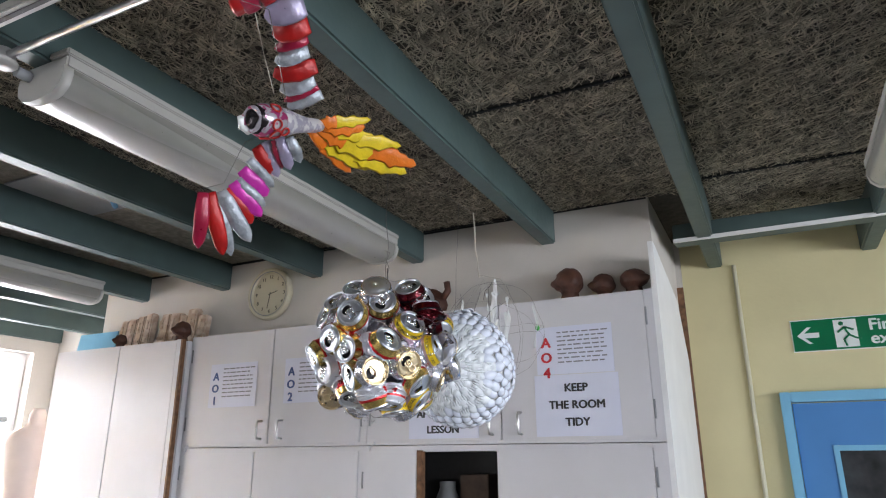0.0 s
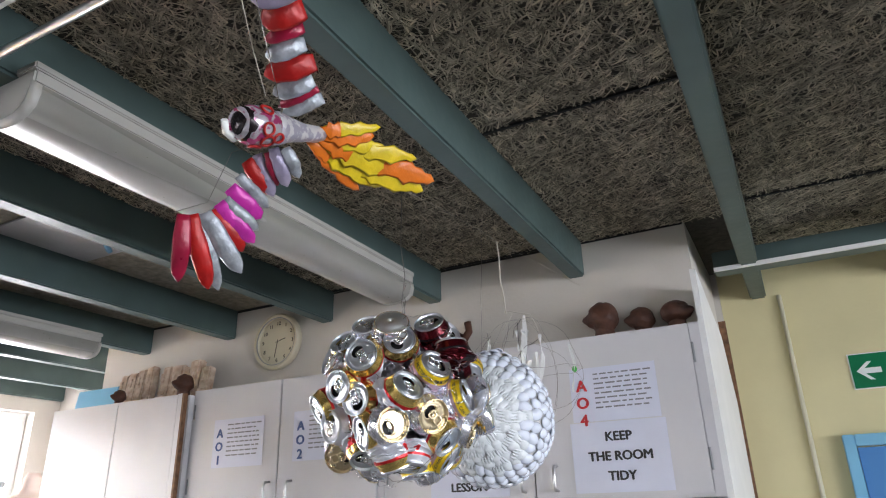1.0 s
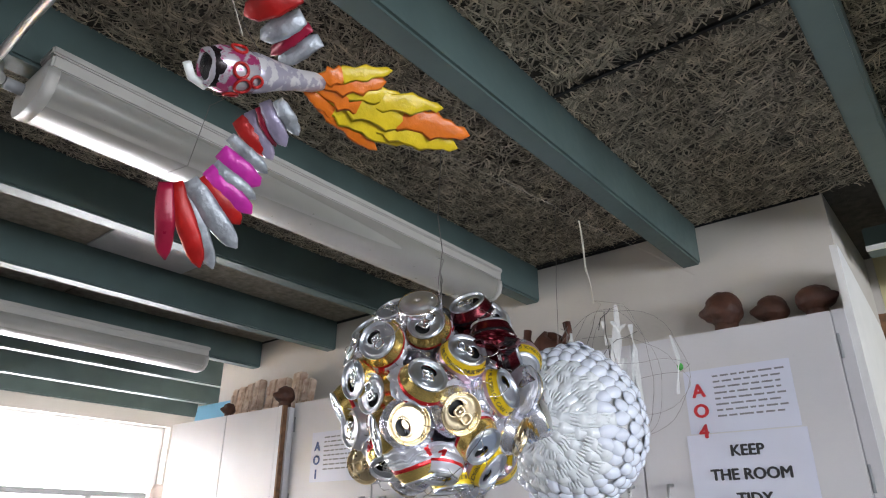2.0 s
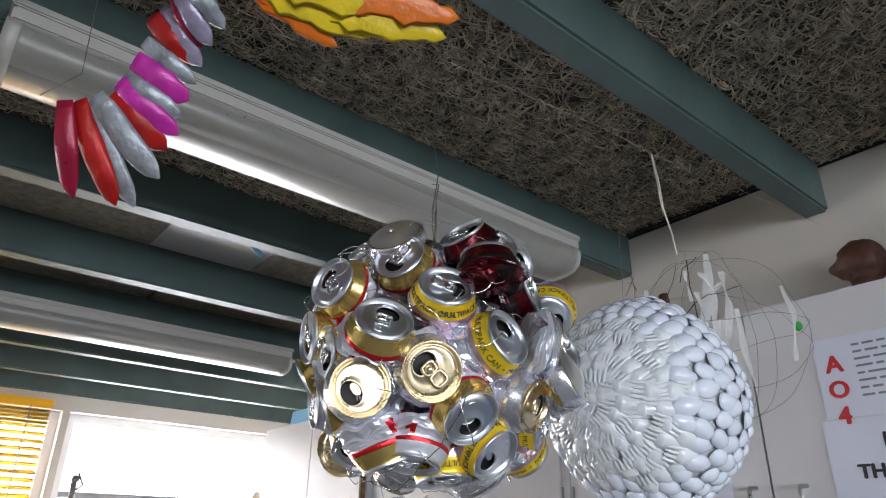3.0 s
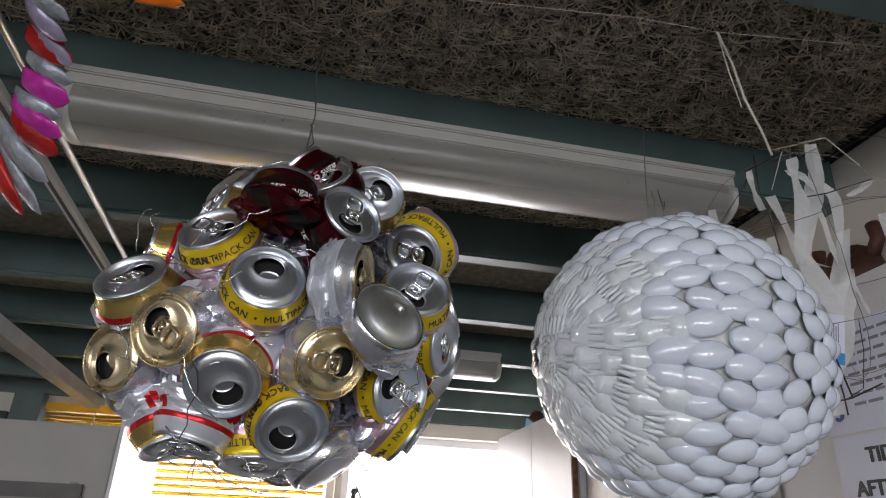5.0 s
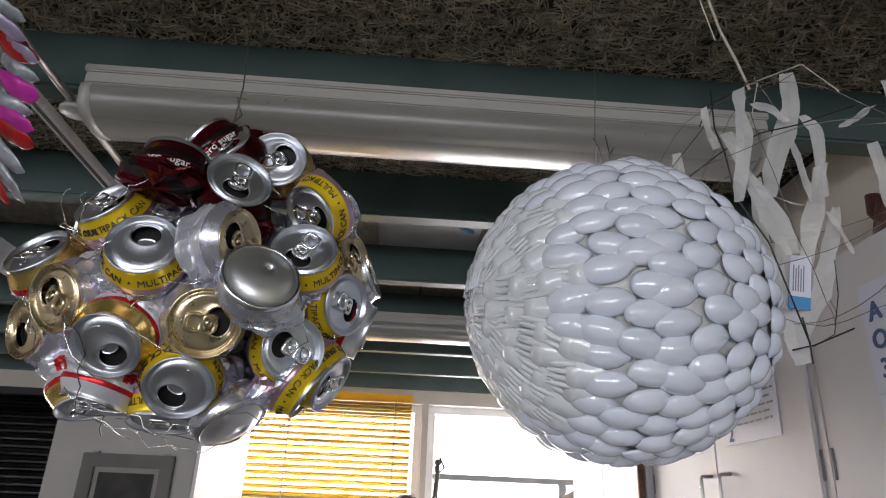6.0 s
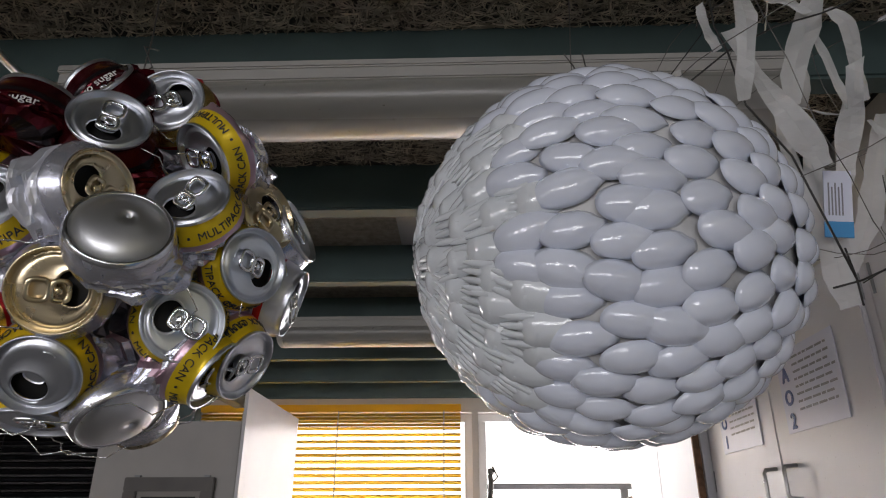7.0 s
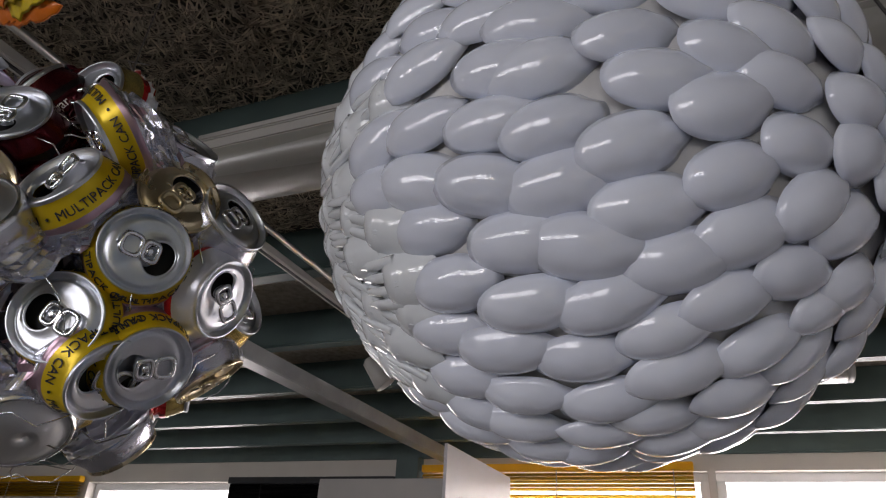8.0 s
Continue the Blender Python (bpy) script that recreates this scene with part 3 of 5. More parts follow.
part("door_edge", boxed(-0.9235, -0.908, CAB_Y - 0.016, CAB_Y + 0.02, 0.1, 1.945), EDGE_BROWN, lower)
for x, z in ((-2.097, 1.86), (-1.15, 1.84), (-0.075, 1.86)):
    part("hinge", hinge(x, z), STEEL_GREY, lower)
part("shelf", boxed(-1.13, -0.07, CAB_Y + 0.02, WALL_Y - 0.014, 1.6, 1.618), CAB_WHITE, lower)
ob = part("storage_jar", lathe(bmesh.new(), [(0.001, 0), (0.04, 0.002), (0.042, 0.16), (0.03, 0.19), (0.03, 0.215), (0.001, 0.217)], 18), JAR_SHADED, None, m=pose(-0.86, 2.69, 1.619))
tagged(ob, "cloudy plastic jar on the open cupboard shelf", "jar")
ob = part("small_box", boxed(-0.79, -0.68, 2.65, 2.74, 1.619, 1.86, bevel=0.003), BOX_SHADED, None)
tagged(ob, "brown cardboard box in the open cupboard", "box")

tall = empty("tall_cupboard", "tall white two-panel cupboard with brown chipboard edge", "cupboard", pose(0, 0, 0))
part("body", boxed(-3.0, -2.1115, CAB_Y - 0.035, WALL_Y - 0.003, 0, 2.436), CAB_WHITE, tall)
for x0, x1 in ((-2.998, -2.540), (-2.537, -2.16)):
    part("panel", boxed(x0, x1, CAB_Y - 0.055, CAB_Y - 0.037, 0.05, 2.44, bevel=0.002), CAB_WHITE, tall)
part("edge", boxed(-2.158, -2.133, CAB_Y - 0.057, CAB_Y - 0.037, 0.05, 2.442), CAB_WHITE, tall)
part("edge", boxed(-2.133, -2.122, CAB_Y - 0.057, CAB_Y - 0.0365, 0.05, 2.442), EDGE_BROWN, tall, "brown chipboard edge")
ob = part("blue_board", boxed(-0.15, 0.15, -0.004, 0.004, 0, 0.13, bevel=0.002), BLUE_PALE, None, m=pose(-2.95, 2.69, 2.437, -8, 0, 0))
tagged(ob, "pale blue board lying on the tall cupboard", "board")

panel = empty("end_panel", "white board with slanting top against the cupboard end", "panel", pose(0, 0, 0))
bm = bmesh.new()
side = [(2.575, 0.0), (3.30, 0.0), (3.30, 2.30), (3.12, 2.52), (2.62, 2.62), (2.575, 2.62)]
a = [bm.verts.new((-0.045, y, z)) for y, z in side]
b = [bm.verts.new((-0.028, y, z)) for y, z in side]
bm.faces.new(list(reversed(a))), bm.faces.new(b)
for i in range(len(side)):
    bm.faces.new((a[i], a[(i + 1) % len(side)], b[(i + 1) % len(side)], b[i]))
part("board", bm, WHITE_FRAME, panel)
part("edge", boxed(-0.045, -0.019, 3.302, 3.318, 0, 2.62), EDGE_BROWN, panel, "rough brown edge")


# ---- notices ----
def sheet(x0, x1, z0, z1, label, tilt=0.0):
    s = empty("notice", label, "notice", pose((x0 + x1) / 2, CAB_Y - 0.0205, (z0 + z1) / 2, 90, 0, 0) @ pose(0, 0, 0, 0, 0, tilt), "notices")
    w, h = (x1 - x0) / 2, (z1 - z0) / 2
    part("paper", boxed(-w, w, -h, h, -0.001, 0.0006), PAPER, s)
    return s


def words(s, text, size, x, y, mat, align="CENTER"):
    me = writing(text, size, align, bold=0.042)
    me.materials.clear()
    me.materials.append(mat)
    return part("lettering", me, None, s, m=pose(x, y, 0.0014))


def bars(s, x0, x1, y0, y1, rows, mat, seed):
    """Lines of small print as plain bars."""
    r = random.Random(seed)
    for i in range(rows):
        y = y1 - (i + 0.5) * (y1 - y0) / rows
        h = (y1 - y0) / rows * 0.15
        x = x0
        end = x1 - r.uniform(0, 0.12) * (x1 - x0)
        bm = bmesh.new()
        while x < end - 0.01:
            w = r.uniform(0.012, 0.034)
            box(bm, x, min(x + w, end), y - h, y + h, 0.0008, 0.0014)
            x += w + 0.006
        if bm.verts:
            part("print_line", bm, mat, s)


def criteria(x0, x1, z0, z1, digit, ink, seed):
    s = sheet(x0, x1, z0, z1, "white notice with the letters AO and %s beside small print" % digit)
    w, h = (x1 - x0) / 2, (z1 - z0) / 2
    for k, ch in enumerate(("A", "O", digit)):
        words(s, ch, 0.048, -w + 0.035, h - 0.056 - k * 0.052, ink if k != 0 or ink is INK_RED else INK_BLUE)
    bars(s, -w + 0.075, w - 0.01, -h * 0.6, h - 0.014, 8, INK_GREY, seed)
    return s


criteria(-1.965, -1.70, 2.13, 2.318, "1", INK_BLUE, 1)
criteria(-1.55, -1.285, 2.135, 2.318, "2", INK_BLUE, 2)
criteria(-0.96, -0.69, 2.17, 2.37, "3", INK_BLUE, 3)
criteria(-0.45, -0.185, 2.189, 2.352, "4", INK_RED, 4)
s = sheet(-0.462, -0.175, 1.985, 2.186, "white notice in bold capitals about tidiness")
for k, line in enumerate(("KEEP", "THE ROOM", "TIDY")):
    words(s, line, 0.037, 0, 0.056 - 0.056 * k, INK)
s = sheet(-0.955, -0.675, 1.985, 2.165, "white notice in bold capitals about tidying up")
for k, line in enumerate(("TIDY UP", "AFTER EACH", "LESSON")):
    words(s, line, 0.037, 0.0, 0.052 - 0.056 * k, INK)

# ---- wall clock ----
clock = empty("wall_clock", "round cream wall clock with black numerals", "clock", pose(-1.815, WALL_Y - 0.003, 2.665, 90, 0, 0))
part("case", lathe(bmesh.new(), [(0.001, 0.0), (0.118, 0.0), (0.126, 0.012), (0.126, 0.034), (0.118, 0.042), (0.106, 0.036), (0.104, 0.020)], 48), CREAM, clock)
part("dial", lathe(bmesh.new(), [(0.001, 0.0215), (0.1045, 0.021)], 48, smooth=False), CREAM, clock)
for k in range(1, 13):
    me = writing(str(k), 0.024)
    me.materials.clear()
    me.materials.append(INK)
    part("numeral", me, None, clock, m=pose(0.083 * math.sin(k * math.pi / 6), 0.083 * math.cos(k * math.pi / 6), 0.023))
for name, length, ang in (("hour_pointer", 0.045, -75), ("minute_pointer", 0.07, 170)):
    part(name, boxed(-0.0014, 0.0014, -0.01, length, 0.024, 0.0255), INK, clock, m=pose(0, 0, 0, 0, 0, ang))
part("glass_rim", lathe(bmesh.new(), [(0.104, 0.036), (0.108, 0.039), (0.108, 0.0365)], 48), STEEL_GREY, clock)


# ---- clay work on the cupboards ----
def clay_head(s, face, flat):
    """A rough modelled head, kept as one plain lump with brow, nose and neck."""
    bm = bmesh.new()
    bmesh.ops.create_icosphere(bm, subdivisions=4, radius=0.05)
    for v in bm.verts:
        p = v.co
        p.z *= flat
        nose = math.exp(-(((p.x + 0.05) / 0.018) ** 2 + (p.y / 0.016) ** 2 + ((p.z - 0.002) / 0.014) ** 2))
        p.x -= 0.018 * nose
        p.x += 0.008 * math.exp(-(((p.x + 0.045) / 0.02) ** 2 + ((p.z - 0.016) / 0.008) ** 2))
        if p.z < -0.02:
            p.x *= 0.8
            p.y *= 0.8
        v.co = p * (1 + 0.10 * noise.noise(p * 30) + 0.05 * noise.noise(p * 80))
    lathe(bm, [(0.036, -0.052 * flat - 0.014), (0.03, -0.04 * flat), (0.03, -0.02)], 16, cap=True)
    bmesh.ops.transform(bm, matrix=pose(0, 0, 0.052 * flat + 0.014, 0, 0, face) @ Matrix.Scale(s, 4), verts=bm.verts)
    low = min(v.co.z for v in bm.verts)
    for v in bm.verts:
        v.co.z -= low
    for f in bm.faces:
        f.smooth = True
    return bm


for x, y, s, face, flat in ((-0.345, 2.66, 1.05, 5, 1.05), (-0.225, 2.68, 0.87, 20, 0.95), (-0.115, 2.655, 0.95, 160, 0.85)):
    ob = part("clay_sculpture", clay_head(s, face, flat), CLAY, None, m=pose(x, y, 2.456))
    tagged(ob, "dark brown terracotta lump modelled like a head, on the cupboard", "sculpture", "clay heads")
bm = bmesh.new()
lathe(bm, [(0.001, 0), (0.05, 0.002), (0.06, 0.04), (0.05, 0.08), (0.02, 0.10), (0.001, 0.102)], 20, warp=lambda p, a, j: Vector((p.x * (1 + 0.3 * math.cos(2 * a)), p.y, p.z * (1 + 0.15 * math.sin(3 * a)))))
for a in (-1, 1):
    tube(bm, [(0.05 * a, 0, 0.06), (0.08 * a, 0, 0.10), (0.075 * a, 0, 0.135)], 0.014, 8)
ob = part("clay_sculpture", bm, CLAY, None, m=pose(-0.92, 2.66, 2.456))
tagged(ob, "horned reddish clay sculpture on the cupboard", "sculpture")


def clay_frieze(n, seed):
    """Pale slab-built row of little house fronts with scratched windows."""
    r = random.Random(seed)
    bm = bmesh.new()
    x = 0
    for i in range(n):
        w, h = r.uniform(0.05, 0.075), r.uniform(0.135, 0.19)
        box(bm, x, x + w - 0.003, r.uniform(-0.01, 0.0), 0.035, 0, h, bevel=0.006)
        box(bm, x + w * 0.3, x + w * 0.6, -0.016, -0.009, h * 0.55, h * 0.8, bevel=0.002)
        box(bm, x + w * 0.2, x + w * 0.8, -0.014, -0.009, h * 0.2, h * 0.3, bevel=0.002)
        x += w
    for v in bm.verts:
        v.co += 0.006 * noise.noise_vector(v.co * 25)
        v.co.z = max(v.co.z, 0)
    return bm


for x, n, seed in ((-2.74, 4, 3), (-2.46, 5, 5)):
    ob = part("clay_frieze", clay_frieze(n, seed), CLAY_PALE, None, m=pose(x, 2.66, 2.441, -6, 0, 0))
    tagged(ob, "pale unglazed clay relief of house fronts on the cupboard", "sculpture", "clay reliefs")
for x, s in ((-2.62, 0.62), (-2.2, 0.85)):
    ob = part("clay_sculpture", clay_head(s, 70, 1.0), CLAY, None, m=pose(x, 2.585, 2.441))
    tagged(ob, "small brown clay lump on the tall cupboard", "sculpture")

# ---- yellow wall: door, frame and exit sign ----
door = empty("door_1", "blue door with pale blue frame and dark glazed panel", "door", pose(0.279, NORTH, 0), kind="structure")
bm = bmesh.new()
for a in ((0.012, 0.05, 0, 2.165), (0.85, 0.888, 0, 2.165), (0.05, 0.85, 2.125, 2.165)):
    box(bm, a[0], a[1], -0.045, -0.001, a[2], a[3], bevel=0.003)
part("door_frame", bm, BLUE_PALE, door, "pale blue frame")
bm = bmesh.new()
for a in ((0.053, 0.17, 0.01, 2.12), (0.73, 0.847, 0.01, 2.12), (0.17, 0.73, 1.96, 2.12), (0.17, 0.73, 0.01, 1.2)):
    box(bm, a[0], a[1], -0.03, -0.002, a[2], a[3])
part("door_leaf", bm, BLUE, door)
bm = bmesh.new()
for a in ((0.17, 0.19, 1.2, 1.96), (0.71, 0.73, 1.2, 1.96), (0.19, 0.71, 1.94, 1.96), (0.19, 0.71, 1.2, 1.22)):
    box(bm, a[0], a[1], -0.036, -0.004, a[2], a[3], bevel=0.002)
part("bead", bm, BLUE_PALE, door)
part("pane", boxed(0.19, 0.71, -0.012, -0.006, 1.22, 1.94), GLASS, door, "dark glass")
sign = empty("exit_sign", "green and white fire exit sign with arrow and running figure", "sign", pose(0.57, NORTH - 0.002, 2.39, 90, 0, 0))
part("plate", boxed(-0.20, 0.275, -0.066, 0.066, -0.001, 0.0018), SIGN_WHITE, sign)
part("field", boxed(-0.196, 0.271, -0.062, 0.062, 0.0018, 0.0030), SIGN_GREEN, sign)
bm = bmesh.new()
for tri in (((-0.18, 0, 0), (-0.14, 0.034, 0), (-0.125, 0.034, 0), (-0.152, 0.010, 0), (-0.10, 0.010, 0), (-0.10, -0.010, 0), (-0.152, -0.010, 0), (-0.125, -0.034, 0), (-0.14, -0.034, 0)),):
    lo = [bm.verts.new((x, y, 0.0031)) for x, y, z in tri]
    bm.faces.new(list(reversed(lo)))
part("arrow", bm, SIGN_WHITE, sign)
part("doorway", boxed(-0.045, 0.035, -0.055, 0.055, 0.0031, 0.0036), SIGN_WHITE, sign)
bm = bmesh.new()
bmesh.ops.create_circle(bm, cap_ends=True, segments=16, radius=0.007, matrix=pose(-0.068, 0.033, 0.0042))
for a, b in (((-0.062, 0.022), (-0.05, -0.006)), ((-0.05, -0.006), (-0.066, -0.02)), ((-0.066, -0.02), (-0.06, -0.042)), ((-0.05, -0.006), (-0.032, -0.018)), ((-0.032, -0.018), (-0.018, -0.02)), ((-0.062, 0.018), (-0.08, 0.004)), ((-0.058, 0.02), (-0.036, 0.01))):
    tube(bm, [(*a, 0.0042), (*b, 0.0042)], 0.0038, 4)
part("pictogram", bm, SIGN_GREEN, sign, "green running pictogram", Matrix.Translation((0.070, 0, 0)) @ Matrix.Diagonal((1.3, 1.2, 1, 1)))
for k, line in enumerate(("Fire", "exit")):
    me = writing(line, 0.064, "LEFT", bold=0.03)
    me.materials.clear()
    me.materials.append(SIGN_WHITE)
    part("lettering", me, None, sign, m=pose(0.075, 0.026 - 0.054 * k, 0.0036))

# ---- a pale dress dummy before the window ----
bm = lathe(bmesh.new(), [(0.001, 2.27), (0.03, 2.268), (0.045, 2.24), (0.046, 2.19), (0.07, 2.165), (0.12, 2.14), (0.155, 2.09), (0.15, 2.0), (0.14, 1.93), (0.118, 1.84), (0.125, 1.76), (0.155, 1.66), (0.165, 1.58), (0.14, 1.5), (0.02, 1.48), (0.018, 0.03), (0.15, 0.02), (0.16, 0.0)], 28, cap=True, warp=lambda p, a, j: Vector((p.x * 0.75, p.y, p.z)))
ob = tagged(part("dress_dummy", bm, material("dummy_cloth", (0.84, 0.70, 0.62), 0.8, vary=0.05, scale=6), None, m=pose(-3.28, 2.66, 0) @ Matrix.Scale(0.96, 4)), "pale pink dress dummy standing before the window", "mannequin")


# ---- ball of wired drink cans ----
CAN_BALL = Vector((-0.437, 1.522, 2.128))
CUT_BALL = Vector((-0.447, 1.922, 2.138))


def loft(bm, loops, index=0, smooth=True, close=False):
    rings = [[bm.verts.new(p) for p in lp] for lp in loops]
    n = len(rings[0])
    for a, b in zip(rings, rings[1:]):
        for i in range(n):
            f = bm.faces.new((a[i], a[(i + 1) % n], b[(i + 1) % n], b[i]))
            f.smooth, f.material_index = smooth, index
    if close:
        f = bm.faces.new(rings[-1])
        f.material_index = index
    return bm


def can_body(seed, upside):
    """A squashed drink can hanging below its lid: necked shoulder, dented wall, folded end. Slots: neck, wall, accent."""
    bm = bmesh.new()
    r = random.Random(seed)
    squash, off = r.uniform(0.26, 0.46), Vector((r.uniform(0, 90), r.uniform(0, 90), r.uniform(0, 90)))
    lean = Vector((r.uniform(-0.010, 0.010), r.uniform(-0.010, 0.010), 0))
    if upside:
        prof = [(0.0282, -0.0012), (0.0292, -0.0004), (0.0305, -0.0012), (0.0318, -0.004), (0.0327, -0.008), (0.0331, -0.0125)]
    else:
        prof = [(0.0262, -0.0004), (0.0270, 0.0), (0.0274, -0.0014), (0.0268, -0.0032), (0.0275, -0.006), (0.0302, -0.0115), (0.0325, -0.0165), (0.0331, -0.0195)]
    top = len(prof)
    for k in range(1, 14):
        prof.append((0.0331, prof[top - 1][1] - 0.005 * k * squash))
    prof += [(0.027, prof[-1][1] - 0.004), (0.012, prof[-1][1] - 0.005), (0.001, prof[-1][1] - 0.004)]
    fold = [r.uniform(-1, 1) for _ in range(20)]

    def warp(p, a, j):
        if j < top:
            return p
        g = min(1.0, (j - top + 1) / 5)
        q = Vector((math.cos(a), math.sin(a), p.z * 26)) * 1.6 + off
        d = noise.noise(q) * 0.18 - 0.02
        ridge = abs(noise.noise(q * 1.3 + Vector((7, 3, 1)))) * 0.27 + abs(noise.noise(q * 2.0)) * 0.10
        s = 1 + g * (d - ridge + 0.09 + 0.06 * fold[j % 20])
        return Vector((p.x * s, p.y * s, p.z + g * 0.006 * noise.noise(q * 1.1 + Vector((5, 5, 5))))) + lean * g * (j - top) / 8

    lathe(bm, prof, 44, warp=warp)
    for f in bm.faces:
        c = f.calc_center_median()
        if c.z > -0.0035:
            f.material_index = 3
        elif c.z > -0.0172:
            f.material_index = 0
        elif c.z > -0.0212 and not upside:
            f.material_index = 2
        else:
            q = c * 45 + off
            f.material_index = 2 if noise.noise(q) > 0.36 else 1
            f.smooth = False
    return bm


def ellipse(cx, cy, a, b, z, n=28, turn=0.0):
    return [Vector((cx + a * math.cos(2 * math.pi * i / n + turn), cy + b * math.sin(2 * math.pi * i / n + turn), z)) for i in range(n)]


def can_lid():
    """The lid's countersunk panel with its real pouring hole, beads and dimples."""
    bm = bmesh.new()
    loft(bm, [ellipse(0, 0, 0.0264, 0.0264, -0.0006), ellipse(0, 0, 0.0246, 0.0246, -0.0048), ellipse(0, 0, 0.0236, 0.0236, -0.0052), ellipse(0, 0, 0.0226, 0.0226, -0.0030),
              ellipse(0, 0.0022, 0.0205, 0.0185, -0.0027), ellipse(0, 0.004, 0.0165, 0.0152, -0.0031), ellipse(0, 0.0092, 0.0126, 0.0104, -0.0032), ellipse(0, 0.0096, 0.0118, 0.0096, -0.0024), ellipse(0, 0.0096, 0.0110, 0.0088, -0.0038)])
    loft(bm, [ellipse(0, -0.016, 0.0042, 0.0014, -0.0028, 28), ellipse(0, -0.016, 0.0034, 0.0009, -0.0018, 28)], close=True)
    # the flap pushed inside, and a black disc painted for the can's unlit inside
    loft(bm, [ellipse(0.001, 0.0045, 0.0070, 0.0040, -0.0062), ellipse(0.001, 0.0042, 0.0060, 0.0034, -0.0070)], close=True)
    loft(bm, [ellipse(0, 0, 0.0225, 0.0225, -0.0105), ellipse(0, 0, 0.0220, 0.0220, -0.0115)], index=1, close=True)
    return bm


def squared(cx, cy, a, b, z, n=28):
    """A rounded-square loop."""
    loop = []
    for i in range(n):
        c, d = math.cos(2 * math.pi * i / n), math.sin(2 * math.pi * i / n)
        loop.append(Vector((cx + a * math.copysign(abs(c) ** 0.55, c), cy + b * math.copysign(abs(d) ** 0.7, d), z)))
    return loop


def can_tab():
    """Ring pull: two rounded-square eyes in one curled frame, with its rivet."""
    bm = bmesh.new()
    for cy, a, b, ia, ib in ((-0.0078, 0.0080, 0.0074, 0.0050, 0.0044), (0.0044, 0.0077, 0.0064, 0.0046, 0.0032)):
        loft(bm, [squared(0, cy, ia, ib, -0.0012), squared(0, cy, ia, ib, 0.0003), squared(0, cy, (a + ia) / 2, (b + ib) / 2, 0.0011), squared(0, cy, a, b, 0.0002), squared(0, cy, a * 0.98, b * 0.98, -0.0012)])
    loft(bm, [ellipse(0, 0.0036, 0.0030, 0.0024, -0.003), ellipse(0, 0.0036, 0.0026, 0.0022, 0.0007), ellipse(0, 0.0036, 0.001, 0.001, 0.001)], close=True)
    return bm


def base_plate():
    """The can's shallow domed foot with a nail hole for the wire."""
    bm = bmesh.new()
    loft(bm, [ellipse(0, 0, 0.0283, 0.0283, -0.0012), ellipse(0, 0, 0.0265, 0.0265, -0.0018), ellipse(0, 0, 0.022, 0.022, 0.0022), ellipse(0, 0, 0.015, 0.015, 0.0046), ellipse(0.003, 0.002, 0.008, 0.008, 0.0058), ellipse(0.004, 0.003, 0.0020, 0.0020, 0.0060), ellipse(0.004, 0.003, 0.0017, 0.0017, -0.001)])
    return bm


def bent(text, size, z_mid, r_mid, slope, start):
    """Lettering wrapped round the can, its head towards the lid."""
    me = writing(text, size, "LEFT", 0.0002)
    for v in me.vertices:
        x, y, d = v.co
        r = r_mid - y * slope + 0.0004 + d
        a = start + x / r_mid
        v.co = (r * math.cos(a), r * math.sin(a), z_mid + y * math.sqrt(max(0.0, 1 - slope * slope)))
    return me


BAND = bent("MULTIPACK CAN  \u2022  MULTIPACK CAN  \u2022  MULTIPACK CAN  \u2022", 0.0078, -0.0113, 0.0304, 0.42, 0.0)
BAND.materials.clear()
BAND.materials.append(INK)
ZERO = bent("zero sugar", 0.0090, -0.0265, 0.0348, 0.0, 0.6)
ZERO.materials.clear()
ZERO.materials.append(SIGN_WHITE)
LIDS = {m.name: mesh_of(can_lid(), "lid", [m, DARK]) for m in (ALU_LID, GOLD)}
TABS = {m.name: mesh_of(can_tab(), "tab", m) for m in (ALU, GOLD)}
FOOT = mesh_of(base_plate(), "foot", ALU_FOOT)
KINDS = {  # neck, wall, accent, lid, tab
    "yellow": (CAN_YELLOW, CAN_SILVER, CAN_PINK, ALU_LID, ALU),
    "gold": (CAN_GOLD, CAN_WHITE, CAN_RED, ALU_LID, ALU),
    "goldlid": (CAN_SILVER, CAN_WHITE, CAN_SILVER, GOLD, GOLD),
    "dark": (CAN_DARKRED, CAN_DARKRED, CAN_BLACK, ALU_LID, ALU),
    "red": (CAN_WHITE, CAN_WHITE, CAN_RED, ALU_LID, ALU),
    "pink": (CAN_YELLOW, CAN_SILVER, CAN_PINK, ALU_LID, ALU),
    "silver": (CAN_SILVER, CAN_SILVER, CAN_WHITE, ALU_LID, ALU),
    "bottom": (CAN_SILVER, CAN_SILVER, CAN_GOLD, ALU_LID, ALU),
}
CAN_LABELS = {"yellow": "silver can with a yellow lettered neck", "gold": "pale can with a gold neck and red marks", "goldlid": "silver can with a gold lid", "dark": "burgundy and black can", "red": "red and white can", "pink": "silver and pink can with a yellow neck", "silver": "plain silver can", "bottom": "silver can turned foot outwards"}
BODIES = {}
can_ball = empty("can_ball", "hanging ball of crushed drink cans wired together", "sculpture", Matrix.Translation(CAN_BALL))
placed = []


def heading(lon, lat):
    a, b = radians(lon), radians(lat)
    return Vector((math.cos(b) * math.cos(a), math.cos(b) * math.sin(a), math.sin(b)))


